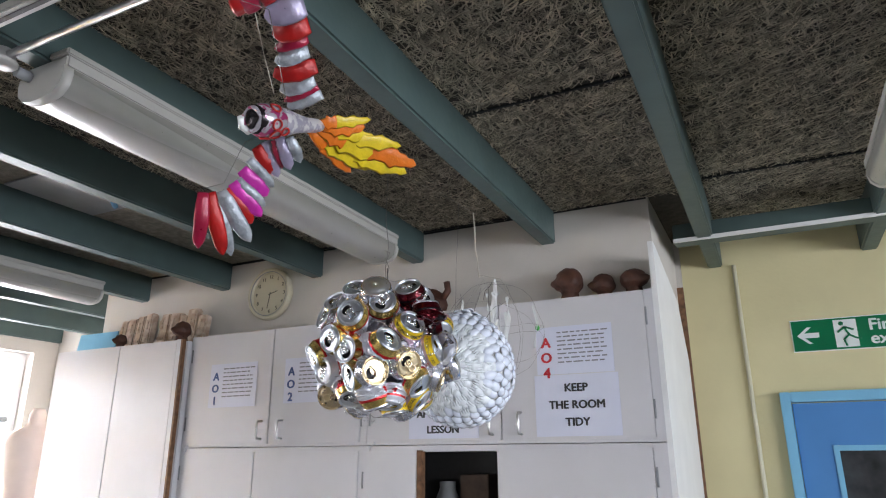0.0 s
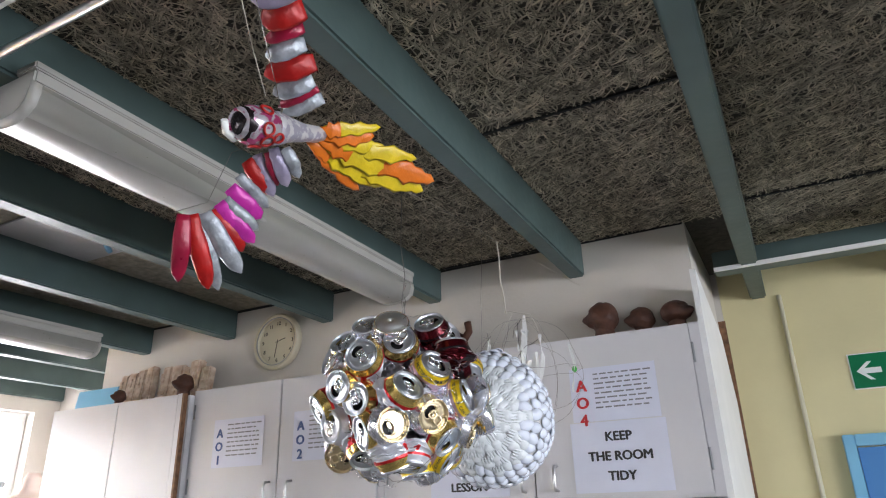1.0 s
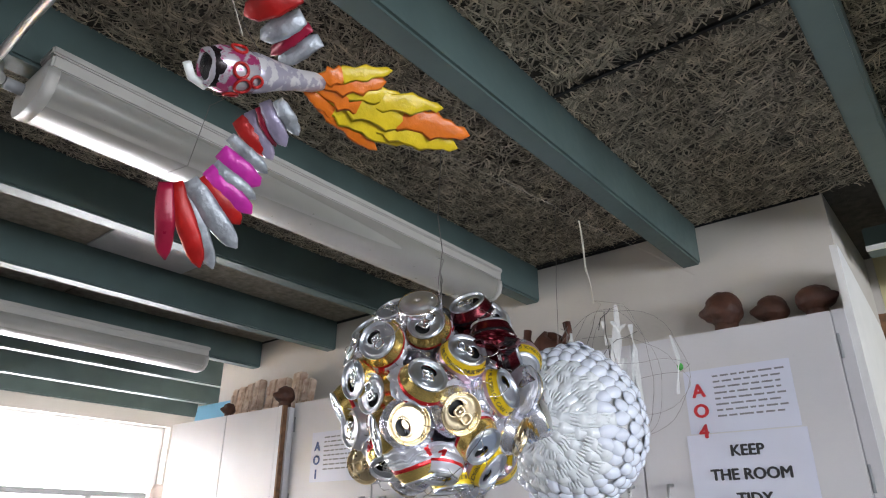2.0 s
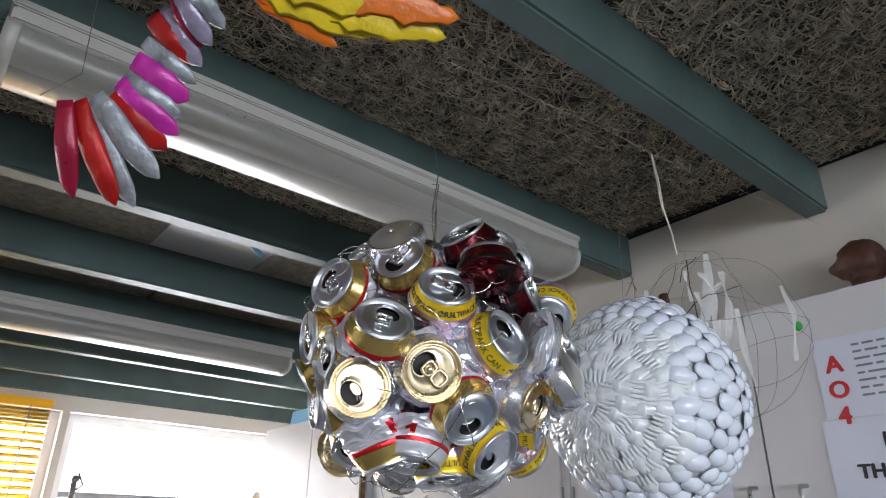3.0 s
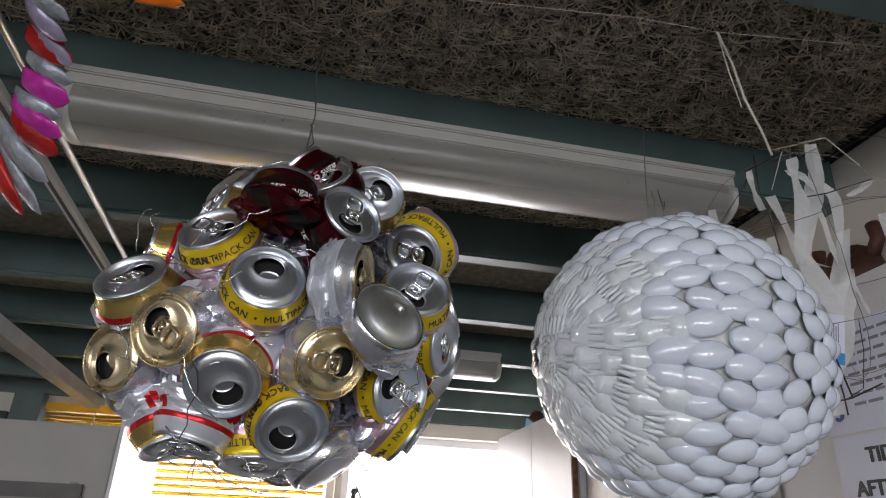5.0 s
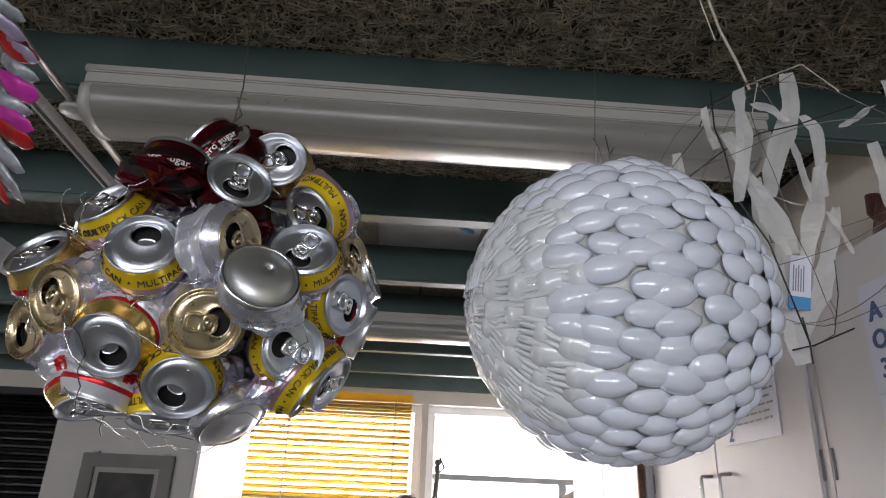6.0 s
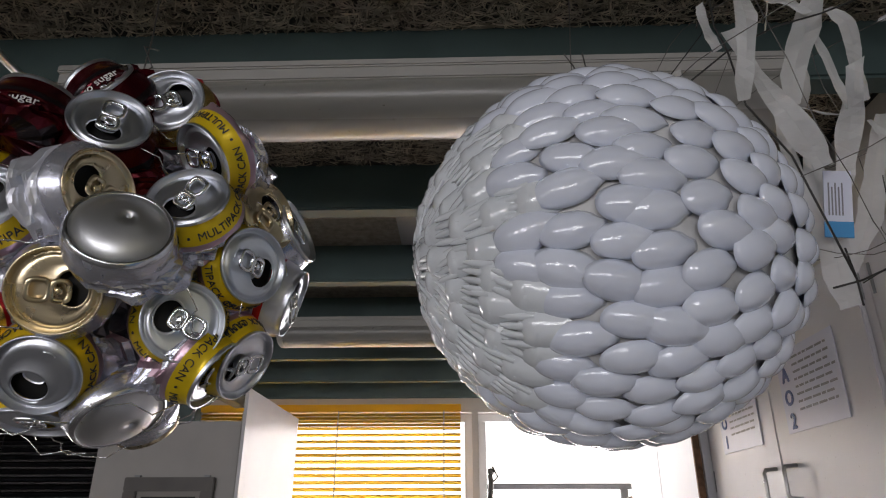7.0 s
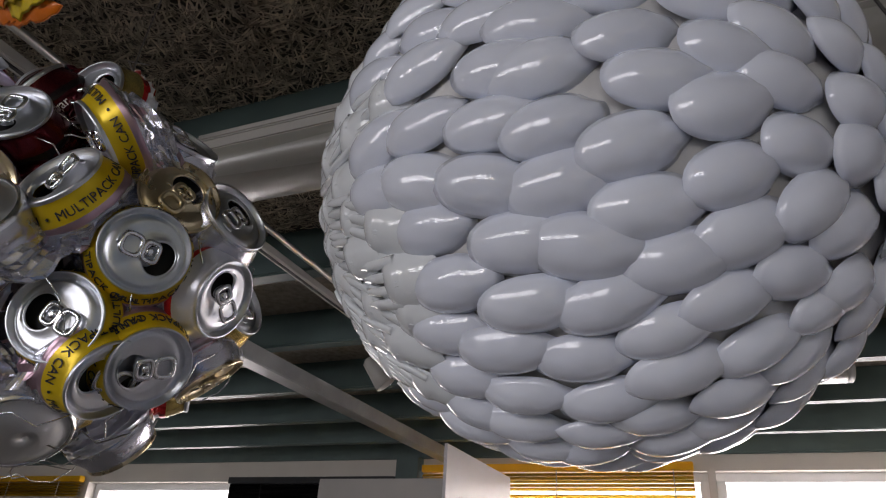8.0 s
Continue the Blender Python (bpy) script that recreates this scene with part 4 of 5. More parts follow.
def wired_can(kind, lon, lat, r, nlon, nlat, spin=None, squeeze=1.0):
    """A can whose lid lies r from the middle at (lon, lat) and faces (nlon, nlat)."""
    k = len(placed)
    p, n = heading(lon, lat), heading(nlon, nlat)
    placed.append(p)
    key = (kind, k % 4)
    if key not in BODIES:
        BODIES[key] = mesh_of(can_body(17 * (k % 4) + len(kind), kind == "bottom"), "can", [KINDS[kind][0], KINDS[kind][1], KINDS[kind][2], KINDS[kind][3] if kind != "bottom" else ALU])
    turn = n.to_track_quat("Z", "Y").to_matrix().to_4x4()
    if kind == "dark":
        front = turn.to_3x3().transposed() @ heading(5, -12)
        spin = math.degrees(math.atan2(front.y, front.x)) - 62
    m = Matrix.Translation(p * r) @ turn @ pose(0, 0, 0, 0, 0, spin if spin is not None else (k * 77) % 360) @ Matrix.Diagonal((1, 1, squeeze, 1))
    can = part("can", BODIES[key], None, can_ball, CAN_LABELS[kind], m)
    if kind == "bottom":
        part("foot", FOOT, None, can)
        return can
    lid = part("lid", LIDS[KINDS[kind][3].name], None, can)
    if k not in (0, 11, 12, 16) and (k < 41 or k % 7 != 3):
        part("tab", TABS[KINDS[kind][4].name], None, can, m=pose(0, -0.0008, -0.0006, -3 - (k * 7) % 16, 0, (k * 13) % 24 - 12))
    if kind in ("yellow", "pink"):
        part("lettering", BAND, None, can)
    if kind == "dark":
        part("lettering", ZERO, None, can)
    return can


wired_can("yellow", -5, -1, 0.129, 7, 14)
wired_can("goldlid", 27, 3, 0.132, 69, -4, None, 0.62)
wired_can("yellow", 48, 6, 0.142, 4, 19)
wired_can("yellow", 53, 22, 0.138, -50, -42)
wired_can("gold", 43, 49, 0.146, 4, -1)
wired_can("dark", 24, 31, 0.135, 27, 14)
wired_can("dark", 12, 55, 0.143, -26, 26)
wired_can("dark", -6, 42, 0.134, 170, 82)
wired_can("yellow", -32, 21, 0.125, -27, 29)
wired_can("gold", -56, 2, 0.141, -22, 30)
wired_can("goldlid", -38, -18, 0.137, -26, -17)
wired_can("goldlid", -66, -22, 0.145, -33, -9)
wired_can("gold", -18, -36, 0.133, -2, -40)
wired_can("goldlid", 20, -26, 0.133, 20, -23)
wired_can("bottom", 33, -8, 0.150, 24, 20)
wired_can("yellow", 58, -28, 0.136, 30, -12)
wired_can("yellow", 14, -52, 0.131, 15, -38)
wired_can("red", -52, -58, 0.136, -62, -76, None, 0.75)
wired_can("gold", -68, -58, 0.135, 67, -68)
wired_can("bottom", 63, -64, 0.137, 72, -54)
wired_can("pink", 78, -38, 0.150, 96, -34)
wired_can("yellow", -11, -76, 0.130, 5, -80)
wired_can("yellow", 71, -7, 0.150, 56, -11)
wired_can("goldlid", 76, 11, 0.150, 62, 5)
wired_can("gold", -92, 25, 0.142, -75, 6)
wired_can("gold", -114, 6, 0.135, -101, -6)
wired_can("gold", -99, -4, 0.124, -97, -2)
wired_can("goldlid", -150, -40, 0.142, -74, -23)
wired_can("red", -135, -19, 0.135, -108, -8)
wired_can("gold", -117, -54, 0.124, -48, -58)
wired_can("gold", -64, 47, 0.124, -61, 17)
wired_can("bottom", -77, 61, 0.144, -60, 35)
wired_can("dark", -6, 68, 0.145, -81, 41)
wired_can("silver", -137, 28, 0.150, -121, 16)
wired_can("gold", -132, 43, 0.150, -92, 38)
wired_can("gold", -145, -6, 0.150, -128, -27)
wired_can("silver", -120, 60, 0.150, -78, 42)
wired_can("silver", 92, 12, 0.160, 80, 20)
wired_can("red", 95, -10, 0.158, 100, -20)
wired_can("yellow", 85, -32, 0.155, 80, -30)
wired_can("silver", 78, 36, 0.150, 70, 45)
r = random.Random(8)
total = 96
for i in range(total):
    z = 1 - 2 * (i + 0.5) / total
    d = Vector((math.sqrt(1 - z * z) * math.cos(i * 2.39996), math.sqrt(1 - z * z) * math.sin(i * 2.39996), z))
    if all(d.dot(q) < math.cos(radians(23)) for q in placed):
        lon, lat = math.degrees(math.atan2(d.y, d.x)), math.degrees(math.asin(d.z))
        kind = r.choice(["gold", "goldlid", "gold", "yellow", "goldlid", "silver", "bottom"] if lat > -60 else ["silver", "yellow", "bottom"])
        wired_can(kind, lon, lat, r.uniform(0.130, 0.142), lon + r.uniform(-35, 35), max(-88, min(88, lat + r.uniform(-30, 30))))


def wire_loop(seed, radius, n, wild):
    """A stretch of thin wire wandering round the ball."""
    r = random.Random(seed)
    u = heading(r.uniform(0, 360), r.uniform(-80, 80))
    v = u.orthogonal().normalized()
    w = u.cross(v)
    a0, span = r.uniform(0, 6.28), r.uniform(0.5, 1.6) if n > 10 else r.uniform(0.2, 0.45)
    pts = []
    for i in range(n):
        a = a0 + span * i / (n - 1)
        p = v * math.cos(a) + w * math.sin(a)
        pts.append(p * (radius + 0.012 * noise.noise(p * 6 + Vector((seed, 0, 0)))) + noise.noise_vector(p * 9 + Vector((0, seed, 0))) * wild)
    return tube(bmesh.new(), pts, 0.0005, 5)


for i in range(46):
    part("wire", wire_loop(i, 0.112 + 0.030 * (i % 5) / 4, 16, 0.008), ALU if i % 3 else WIRE, can_ball)
for i in range(30):
    part("wire", wire_loop(100 + i, 0.146, 9, 0.007), ALU, can_ball)
# crumpled scraps of can wall in the gaps, coloured dark for the shadow there
SCRAPS = []
for i in range(70):
    z = 1 - 2 * (i + 0.5) / 70
    d = Vector((math.sqrt(1 - z * z) * math.cos(i * 2.39996 + 1), math.sqrt(1 - z * z) * math.sin(i * 2.39996 + 1), z))
    if i < 6:
        bm = bmesh.new()
        bmesh.ops.create_icosphere(bm, subdivisions=3, radius=0.024)
        for v in bm.verts:
            q = v.co * 75 + Vector((i * 9, 0, 0))
            v.co = v.co * (1.1 + 0.4 * noise.noise(q * 0.8) - 0.7 * abs(noise.noise(q)) - 0.35 * abs(noise.noise(q * 2.3)))
            v.co.z *= 0.7
        SCRAPS.append(mesh_of(bm, "crumpled_wall", CRUMPLE_SHADED))
    part("crumpled_wall", SCRAPS[i % 6], None, can_ball, m=Matrix.Translation(d * 0.080) @ pose(0, 0, 0, 50 * i, 31 * i, 17 * i))


def hang(name, top, points, radius, mat, label):
    """A cord from the ceiling at top down to the thing."""
    pts = [Vector(p) for p in points] + [Vector(top)]
    return tagged(part(name, tube(bmesh.new(), pts, radius, 6), mat, None), label, "cord")


hang("hanging_wire", (-0.445, 1.53, 2.548), [(-0.437, 1.522, 2.25), (-0.440, 1.520, 2.31), (-0.436, 1.525, 2.36), (-0.442, 1.52, 2.42)], 0.0008, WIRE, "thin twisted wire holding the can ball")
part("twist", tube(bmesh.new(), [(-0.004, 0.004, 0.15), (0.006, -0.003, 0.18), (-0.005, 0.005, 0.20), (0.006, 0.0, 0.215), (-0.012, 0.004, 0.225)], 0.0008, 5), WIRE, can_ball)
part("hook", tube(bmesh.new(), [(0.0, 0.0, 0.12), (0.002, 0.0, 0.16), (0.0, 0.0, 0.181)], 0.0012, 5), WIRE, can_ball)


# ---- ball of white plastic cutlery ----
def spoon_head():
    """The back of a plastic spoon's bowl: tip at +x, cut neck at -x."""
    bm = bmesh.new()
    n, rings = 26, 7
    loops = []
    for j in range(rings + 2):
        rho = min(1.0, 0.06 + 0.94 * j / rings)
        loop = []
        for i in range(n):
            a = 2 * math.pi * i / n
            c, d = math.cos(a), math.sin(a)
            x = 0.0282 * math.copysign(abs(c) ** (0.86 if c > 0 else 0.96), c)
            y = 0.0174 * math.copysign(abs(d) ** 0.90, d) * (1 - 0.06 * c)
            if c < -0.93:
                x -= 0.005
                y *= 0.9
            z = 0.0118 * (1 - rho ** 2.6)
            if j > rings:
                z, rr = -0.0012, 0.93
                loop.append(Vector((x * rr, y * rr, z)))
            else:
                loop.append(Vector((x * rho, y * rho, z)))
        loops.append(loop)
    loft(bm, list(reversed(loops)), close=True)
    return bm


def fork_head():
    """The back of a plastic fork: four tines at +x, shoulder and cut neck at -x."""
    bm = bmesh.new()
    n = 18
    loops = []
    for j in range(6):
        rho = 0.08 + 0.92 * j / 5
        loop = []
        for i in range(n):
            a = 2 * math.pi * i / n
            c = math.cos(a)
            x = (0.0155 if c > 0 else 0.027) * c
            y = 0.0142 * math.copysign(abs(math.sin(a)) ** (0.6 if c > 0 else 1.0), math.sin(a))
            loop.append(Vector((x * rho, y * rho, 0.0074 * (1 - rho ** 2.2) + (0.0012 if c > 0 else 0))))
        loops.append(loop)
    loft(bm, list(reversed(loops)), close=True)
    for k in range(4):
        yc = (k - 1.5) * 0.0068
        sec = []
        for x, w, z in ((0.002, 0.0030, 0.0058 - abs(k - 1.5) * 0.0014), (0.012, 0.0028, 0.0048 - abs(k - 1.5) * 0.0012), (0.021, 0.0025, 0.0030), (0.0275, 0.0012, 0.0016)):
            y = yc * (1 - 0.10 * x / 0.0265)
            sec.append([Vector((x, y + w * s, z + t)) for s, t in ((-1, -0.0012), (-0.85, 0.0008), (0, 0.0013), (0.85, 0.0008), (1, -0.0012))])
        loft(bm, sec)
    return bm


cutlery = empty("cutlery_ball", "hanging ball shingled with white plastic spoons and forks", "sculpture", Matrix.Translation(CUT_BALL))
SPOON, FORK = mesh_of(spoon_head(), "spoon", CUTLERY), mesh_of(fork_head(), "fork", FORK_WHITE)
# ball added inside to close and lighten the gaps
bm = bmesh.new()
bmesh.ops.create_icosphere(bm, subdivisions=4, radius=0.1425, matrix=Matrix.Diagonal((0.91, 1.0, 0.98, 1.0)))
for f in bm.faces:
    f.smooth = True
part("core", bm, GAP_FILL, cutlery, "added pale ball filling the gaps in the cutlery")
POLE, squat = heading(-80, -6), Matrix.Diagonal((0.91, 1.0, 0.98))
east = POLE.cross(Vector((0, 0, 1))).normalized()
north = east.cross(POLE)
r = random.Random(21)
BALL_R, STEP = 0.1435, 0.0282
rings = int(math.pi * BALL_R / STEP)
for k in range(rings + 1):
    theta = (k + 0.35) * math.pi / (rings + 0.7)
    count = max(4, round(2 * math.pi * BALL_R * math.sin(theta) / (0.0205 if theta < 0.93 else 0.0243)))
    for i in range(count):
        th = theta + r.uniform(-0.06, 0.06)
        a = 2 * math.pi * (i + 0.5 * (k % 2) + r.uniform(-0.12, 0.12)) / count
        side = east * math.cos(a) + north * math.sin(a)
        out = POLE * math.cos(th) + side * math.sin(th)
        along = (POLE * math.sin(th) - side * math.cos(th))
        swing = r.gauss(0, 10)
        is_fork = theta < 0.98 and not (theta > 0.86 and r.random() < 0.3)
        m = Matrix((along, out.cross(along), out)).transposed().to_4x4()
        lift = (5 if is_fork else 7) if theta < 2.7 else 2
        s = (r.uniform(0.86, 0.98) if is_fork else r.uniform(0.70, 0.80)) * (0.95 if theta > 2.3 else 1.0)
        crown = 0.018 * math.exp(-((out - heading(80, 76)).length / 0.28) ** 2)
        m = Matrix.Translation(squat @ out * (BALL_R + crown + r.uniform(-0.001, 0.0015))) @ m @ pose(0, 0, 0, r.gauss(0, 3.5), -lift + r.gauss(0, 2), swing) @ Matrix.Scale(s, 4)
        part("fork" if is_fork else "spoon", FORK if is_fork else SPOON, None, cutlery, m=m)
hang("hanging_wire", (-0.448, 1.918, 2.600), [(-0.461, 1.914, 2.275), (-0.4565, 1.913, 2.34), (-0.457, 1.917, 2.42), (-0.4505, 1.916, 2.5)], 0.0006, WIRE, "thin twisted grey wire holding the cutlery ball")
for k, (a, b) in enumerate((((-0.012, 0.0, 0.168), (0.018, -0.02, 0.185)), ((0.0, 0.004, 0.145), (0.0, 0.0, 0.20)), ((0.008, 0.0, 0.17), (-0.02, 0.018, 0.196)))):
    part("wire_end", tube(bmesh.new(), [a, ((a[0] + b[0]) / 2 + 0.003, (a[1] + b[1]) / 2, (a[2] + b[2]) / 2 + 0.004), b], 0.0007, 5), WIRE, cutlery)

# ---- wire globe with hanging plastic strips ----
GLOBE, GLOBE_R = Vector((-0.425, 2.112, 2.27)), 0.14
globe = empty("wire_globe", "hanging wire globe with frosted plastic strips", "sculpture", Matrix.Translation(GLOBE))


def hoop(tilt, turn, seed):
    m = pose(0, 0, 0, tilt, 0, turn)
    pts = []
    for i in range(41):
        a = 2 * math.pi * i / 40
        p = m @ Vector((GLOBE_R * math.cos(a), GLOBE_R * math.sin(a), 0))
        pts.append(p + noise.noise_vector(p * 14 + Vector((seed, 0, 0))) * 0.010)
    return tube(bmesh.new(), pts, 0.0004, 5)


for k, (tilt, turn) in enumerate(((5, 0), (90, 20), (88, 75), (84, 140), (50, 40))):
    part("hoop", hoop(tilt, turn, k), WIRE, globe)


def ribbon(points, width, seed):
    """A limp strip of thin plastic through points, turning as it falls."""
    bm = bmesh.new()
    rows = []
    n = 16
    for i in range(n + 1):
        t = i / n * (len(points) - 1)
        k = min(int(t), len(points) - 2)
        p = Vector(points[k]).lerp(Vector(points[k + 1]), t - k)
        p += noise.noise_vector(p * 20 + Vector((seed, 0, 0))) * 0.003
        a = radians(80) + 1.1 * noise.noise(Vector((seed * 3.1, i * 0.14, 0)))
        taper = (0.45 + 0.55 * math.sqrt(math.sin(math.pi * min(0.97, max(0.03, i / n))))) * (1 + 0.35 * noise.noise(Vector((seed * 5.3, i * 0.4, 2))))
        s = Vector((math.cos(a), math.sin(a), 0.25)) * width * taper / 2
        rows.append([bm.verts.new(p - s), bm.verts.new(p + Vector((-s.y, s.x, 0)) * 0.12), bm.verts.new(p + s)])
    for a, b in zip(rows, rows[1:]):
        for j in range(2):
            bm.faces.new((a[j], a[j + 1], b[j + 1], b[j]))
    bmesh.ops.solidify(bm, geom=bm.faces[:], thickness=0.0003)
    return bm


for k, (course, w) in enumerate((
    ([(-0.005, 0.021, 0.158), (-0.005, 0.018, 0.115), (-0.005, 0.003, 0.070), (-0.005, -0.013, 0.031), (-0.005, -0.023, -0.004)], 0.026),
    ([(0.020, -0.075, 0.055), (0.020, -0.061, 0.014), (0.020, -0.043, -0.025), (0.020, -0.033, -0.059), (0.020, -0.026, -0.078)], 0.021),
    ([(-0.020, 0.040, 0.112), (-0.020, 0.053, 0.096), (-0.020, 0.053, 0.058), (-0.020, 0.050, 0.009)], 0.013),
    ([(-0.010, 0.010, 0.072), (-0.010, 0.019, 0.047), (-0.010, 0.025, 0.017), (-0.010, 0.026, -0.007)], 0.009),
    ([(-0.007, 0.040, 0.039), (-0.007, 0.026, -0.008), (-0.007, 0.014, -0.051), (-0.007, 0.001, -0.088)], 0.021),
    ([(0.015, -0.093, 0.089), (0.015, -0.090, 0.065), (0.015, -0.085, 0.038)], 0.011),
    ([(-0.040, 0.073, 0.008), (-0.040, 0.056, -0.046), (-0.040, 0.035, -0.099), (-0.040, 0.012, -0.145)], 0.022),
    ([(-0.020, -0.009, -0.038), (-0.020, -0.011, -0.091), (-0.020, -0.009, -0.146), (-0.020, -0.007, -0.177)], 0.024),
    ([(0.005, -0.031, 0.106), (0.005, -0.011, 0.098), (0.005, 0.005, 0.085)], 0.014),
    ([(-0.045, 0.146, 0.149), (-0.045, 0.123, 0.130), (-0.045, 0.107, 0.119)], 0.022),
    ([(-0.030, -0.004, 0.011), (-0.030, 0.018, 0.005), (-0.030, 0.037, 0.003)], 0.003),
    ([(-0.030, 0.056, -0.002), (-0.030, 0.066, -0.020), (-0.030, 0.076, -0.050)], 0.006),
)):
    part("strip", ribbon(course, w, k + 1), STRIP, globe)
for course, w in (
    ([(0.015, -0.083, 0.111), (0.015, -0.084, 0.064), (0.015, -0.077, 0.037), (0.015, -0.071, -0.017), (0.015, -0.044, -0.065), (0.015, -0.019, -0.166)], 0.0009),
    ([(0.015, -0.136, -0.013), (0.015, -0.077, 0.037), (0.015, -0.033, 0.062), (0.015, 0.008, 0.075), (0.015, 0.079, 0.106)], 0.0008),
    ([(0.000, -0.028, -0.169), (0.000, -0.005, -0.163), (0.000, 0.038, -0.144)], 0.0009),
    ([(0.005, -0.095, 0.071), (0.005, -0.082, 0.099), (0.005, -0.043, 0.123), (0.005, -0.032, 0.134)], 0.0008),
    ([(-0.015, -0.124, 0.026), (-0.015, -0.083, 0.080), (-0.015, -0.065, 0.115)], 0.0005),
    ([(-0.015, 0.000, -0.178), (-0.015, 0.000, -0.157), (-0.015, -0.003, -0.131)], 0.0008),
    ([(-0.015, 0.042, -0.067), (-0.015, 0.039, -0.104), (-0.015, 0.027, -0.147), (-0.015, 0.004, -0.160)], 0.0005),
):
    part("wire", tube(bmesh.new(), course, w, 6), WIRE_DARK, globe)
for k in range(5):
    a = k * 1.25 + 0.4
    x, y = 0.11 * math.cos(a), 0.11 * math.sin(a)
    part("strip", ribbon([(x, y, 0.075), (x * 1.1, y * 1.05, 0.02), (x * 1.0, y * 1.15, -0.05)], 0.016, 20 + k), STRIP, globe)
tag = part("paper_tag", boxed(-0.0125, 0.0125, -0.0006, 0.0006, -0.032, 0.032), PAPER, globe, "white paper tag with a blue end", Matrix.Translation(Vector((-0.428, 2.105, 2.172)) - GLOBE) @ pose(0, 0, 0, 6, 8, 80) @ Matrix.Diagonal((0.8, 1, 0.85, 1)))
part("blue_end", boxed(-0.0127, 0.0127, -0.0009, 0.0009, -0.033, -0.018), STRIP_BLUE, tag)
for k in range(5):
    part("print_line", boxed(-0.009 + 0.003 * k, -0.0076 + 0.003 * k, -0.0008, 0.0008, -0.012, 0.02 - 0.004 * (k % 2)), INK_GREY, tag)
part("green_bead", lathe(bmesh.new(), [(0.0005, -0.008), (0.006, -0.004), (0.007, 0.002), (0.004, 0.008), (0.0005, 0.009)], 10), material("green_plastic", (0.05, 0.35, 0.05), 0.3), globe, m=pose(0.10, 0.085, 0.012))
for k, (x, y) in enumerate(((-0.06, 0.0), (0.02, 0.06))):
    part("strand", tube(bmesh.new(), [(x, y, GLOBE_R * 0.85), (x * 0.5, y * 0.5, GLOBE_R + 0.02), (-0.048, 0, GLOBE_R + 0.032)], 0.0008, 5), STRING, globe)
hang("hanging_string", (-0.462, 2.052, 2.619), [(-0.473, 2.112, 2.435), (-0.470, 2.10, 2.47), (-0.472, 2.085, 2.52), (-0.465, 2.07, 2.57)], 0.0017, STRING, "pale string holding the wire globe")
hang("hanging_string", (-0.462, 2.052, 2.619), [(-0.468, 2.075, 2.50), (-0.462, 2.06, 2.55)], 0.0009, STRING, "loose pale string end")
ob = part("cord", tube(bmesh.new(), [(-0.36, 1.47, 2.535), (-0.445, 1.53, 2.548), (-0.448, 1.918, 2.600), (-0.462, 2.052, 2.619), (-0.45, 2.4, 2.655), (-0.44, 2.759, 2.69)], 0.0004, 5), STRING, None)
tagged(ob, "thin cord strung below the ceiling", "cord")

# ---- the hanging bird ----
bird = empty("foil_bird", "hanging bird of foil feathers and bottle scraps", "sculpture", pose(0, 0, 0))


def feather(mat, root, tip, width, jag=False):
    """A stuffed foil feather, plump in the middle and creased; jag: a torn flat one."""
    a, b = Vector(root), Vector(tip)
    d = b - a
    n = 14 if jag else 11
    side = d.cross(Vector((0.6, -0.6, -0.55))).normalized()
    out = side.cross(d).normalized()
    if out.z > 0:
        out = -out
    bm = bmesh.new()
    loops = []
    seed = sum(root) * 50
    for i in range(n + 1):
        t = i / n
        w = width / 2 * (0.55 + 0.5 * math.sin(math.pi * min(1, t * 0.8 + 0.12))) * (1 if t < 0.8 else math.sqrt(max(0.02, 1 - ((t - 0.8) / 0.2) ** 2)))
        if jag:
            w = width / 2 * (0.25 + 1.5 * t * (1 - t) * 1.9) * 1.15 * (1 + 0.30 * noise.noise(Vector((seed, i * 1.7, 3))) + 0.20 * (1 if i % 4 == 1 else -0.45) * (t > 0.25)) if i < n else 0.0006
        c = a + d * t + out * 0.006 * math.sin(math.pi * t) + noise.noise_vector(a * 30 + Vector((seed, t * 2, 0))) * 0.003 + noise.noise_vector(Vector((seed, t * 9, 4))) * 0.0016
        th = 0.0035 * math.sin(math.pi * min(0.97, t + 0.05)) + 0.0004 if not jag else 0.0009
        loops.append([c - side * w * 1.03, c - side * w * 0.8 + out * th, c + out * th * 1.7, c + side * w * 0.8 + out * th, c + side * w * 1.03, c + side * w * 0.7 - out * th, c - side * w * 0.7 - out * th])
    rings = [[bm.verts.new(p) for p in lp] for lp in loops]
    for p, q in zip(rings, rings[1:]):
        for i in range(7):
            f = bm.faces.new((p[i], p[(i + 1) % 7], q[(i + 1) % 7], q[i]))
            f.smooth = True
    bm.faces.new(rings[-1]), bm.faces.new(list(reversed(rings[0])))
    return part("feather", bm, mat, bird)


feather(FOIL_SILVER, (-0.465, 1.208, 2.486), (-0.471, 1.254, 2.452), 0.020)
feather(FOIL_LILAC, (-0.482, 1.201, 2.487), (-0.491, 1.250, 2.441), 0.022)
feather(FOIL_CRIMSON, (-0.494, 1.200, 2.483), (-0.505, 1.243, 2.445), 0.013)
feather(FOIL_LILAC, (-0.513, 1.199, 2.481), (-0.520, 1.252, 2.433), 0.022)
feather(FOIL_RED, (-0.528, 1.191, 2.472), (-0.520, 1.250, 2.435), 0.025)
feather(FOIL_SILVER, (-0.541, 1.192, 2.450), (-0.532, 1.252, 2.414), 0.020)
feather(FOIL_MAGENTA, (-0.556, 1.189, 2.431), (-0.542, 1.251, 2.398), 0.029)
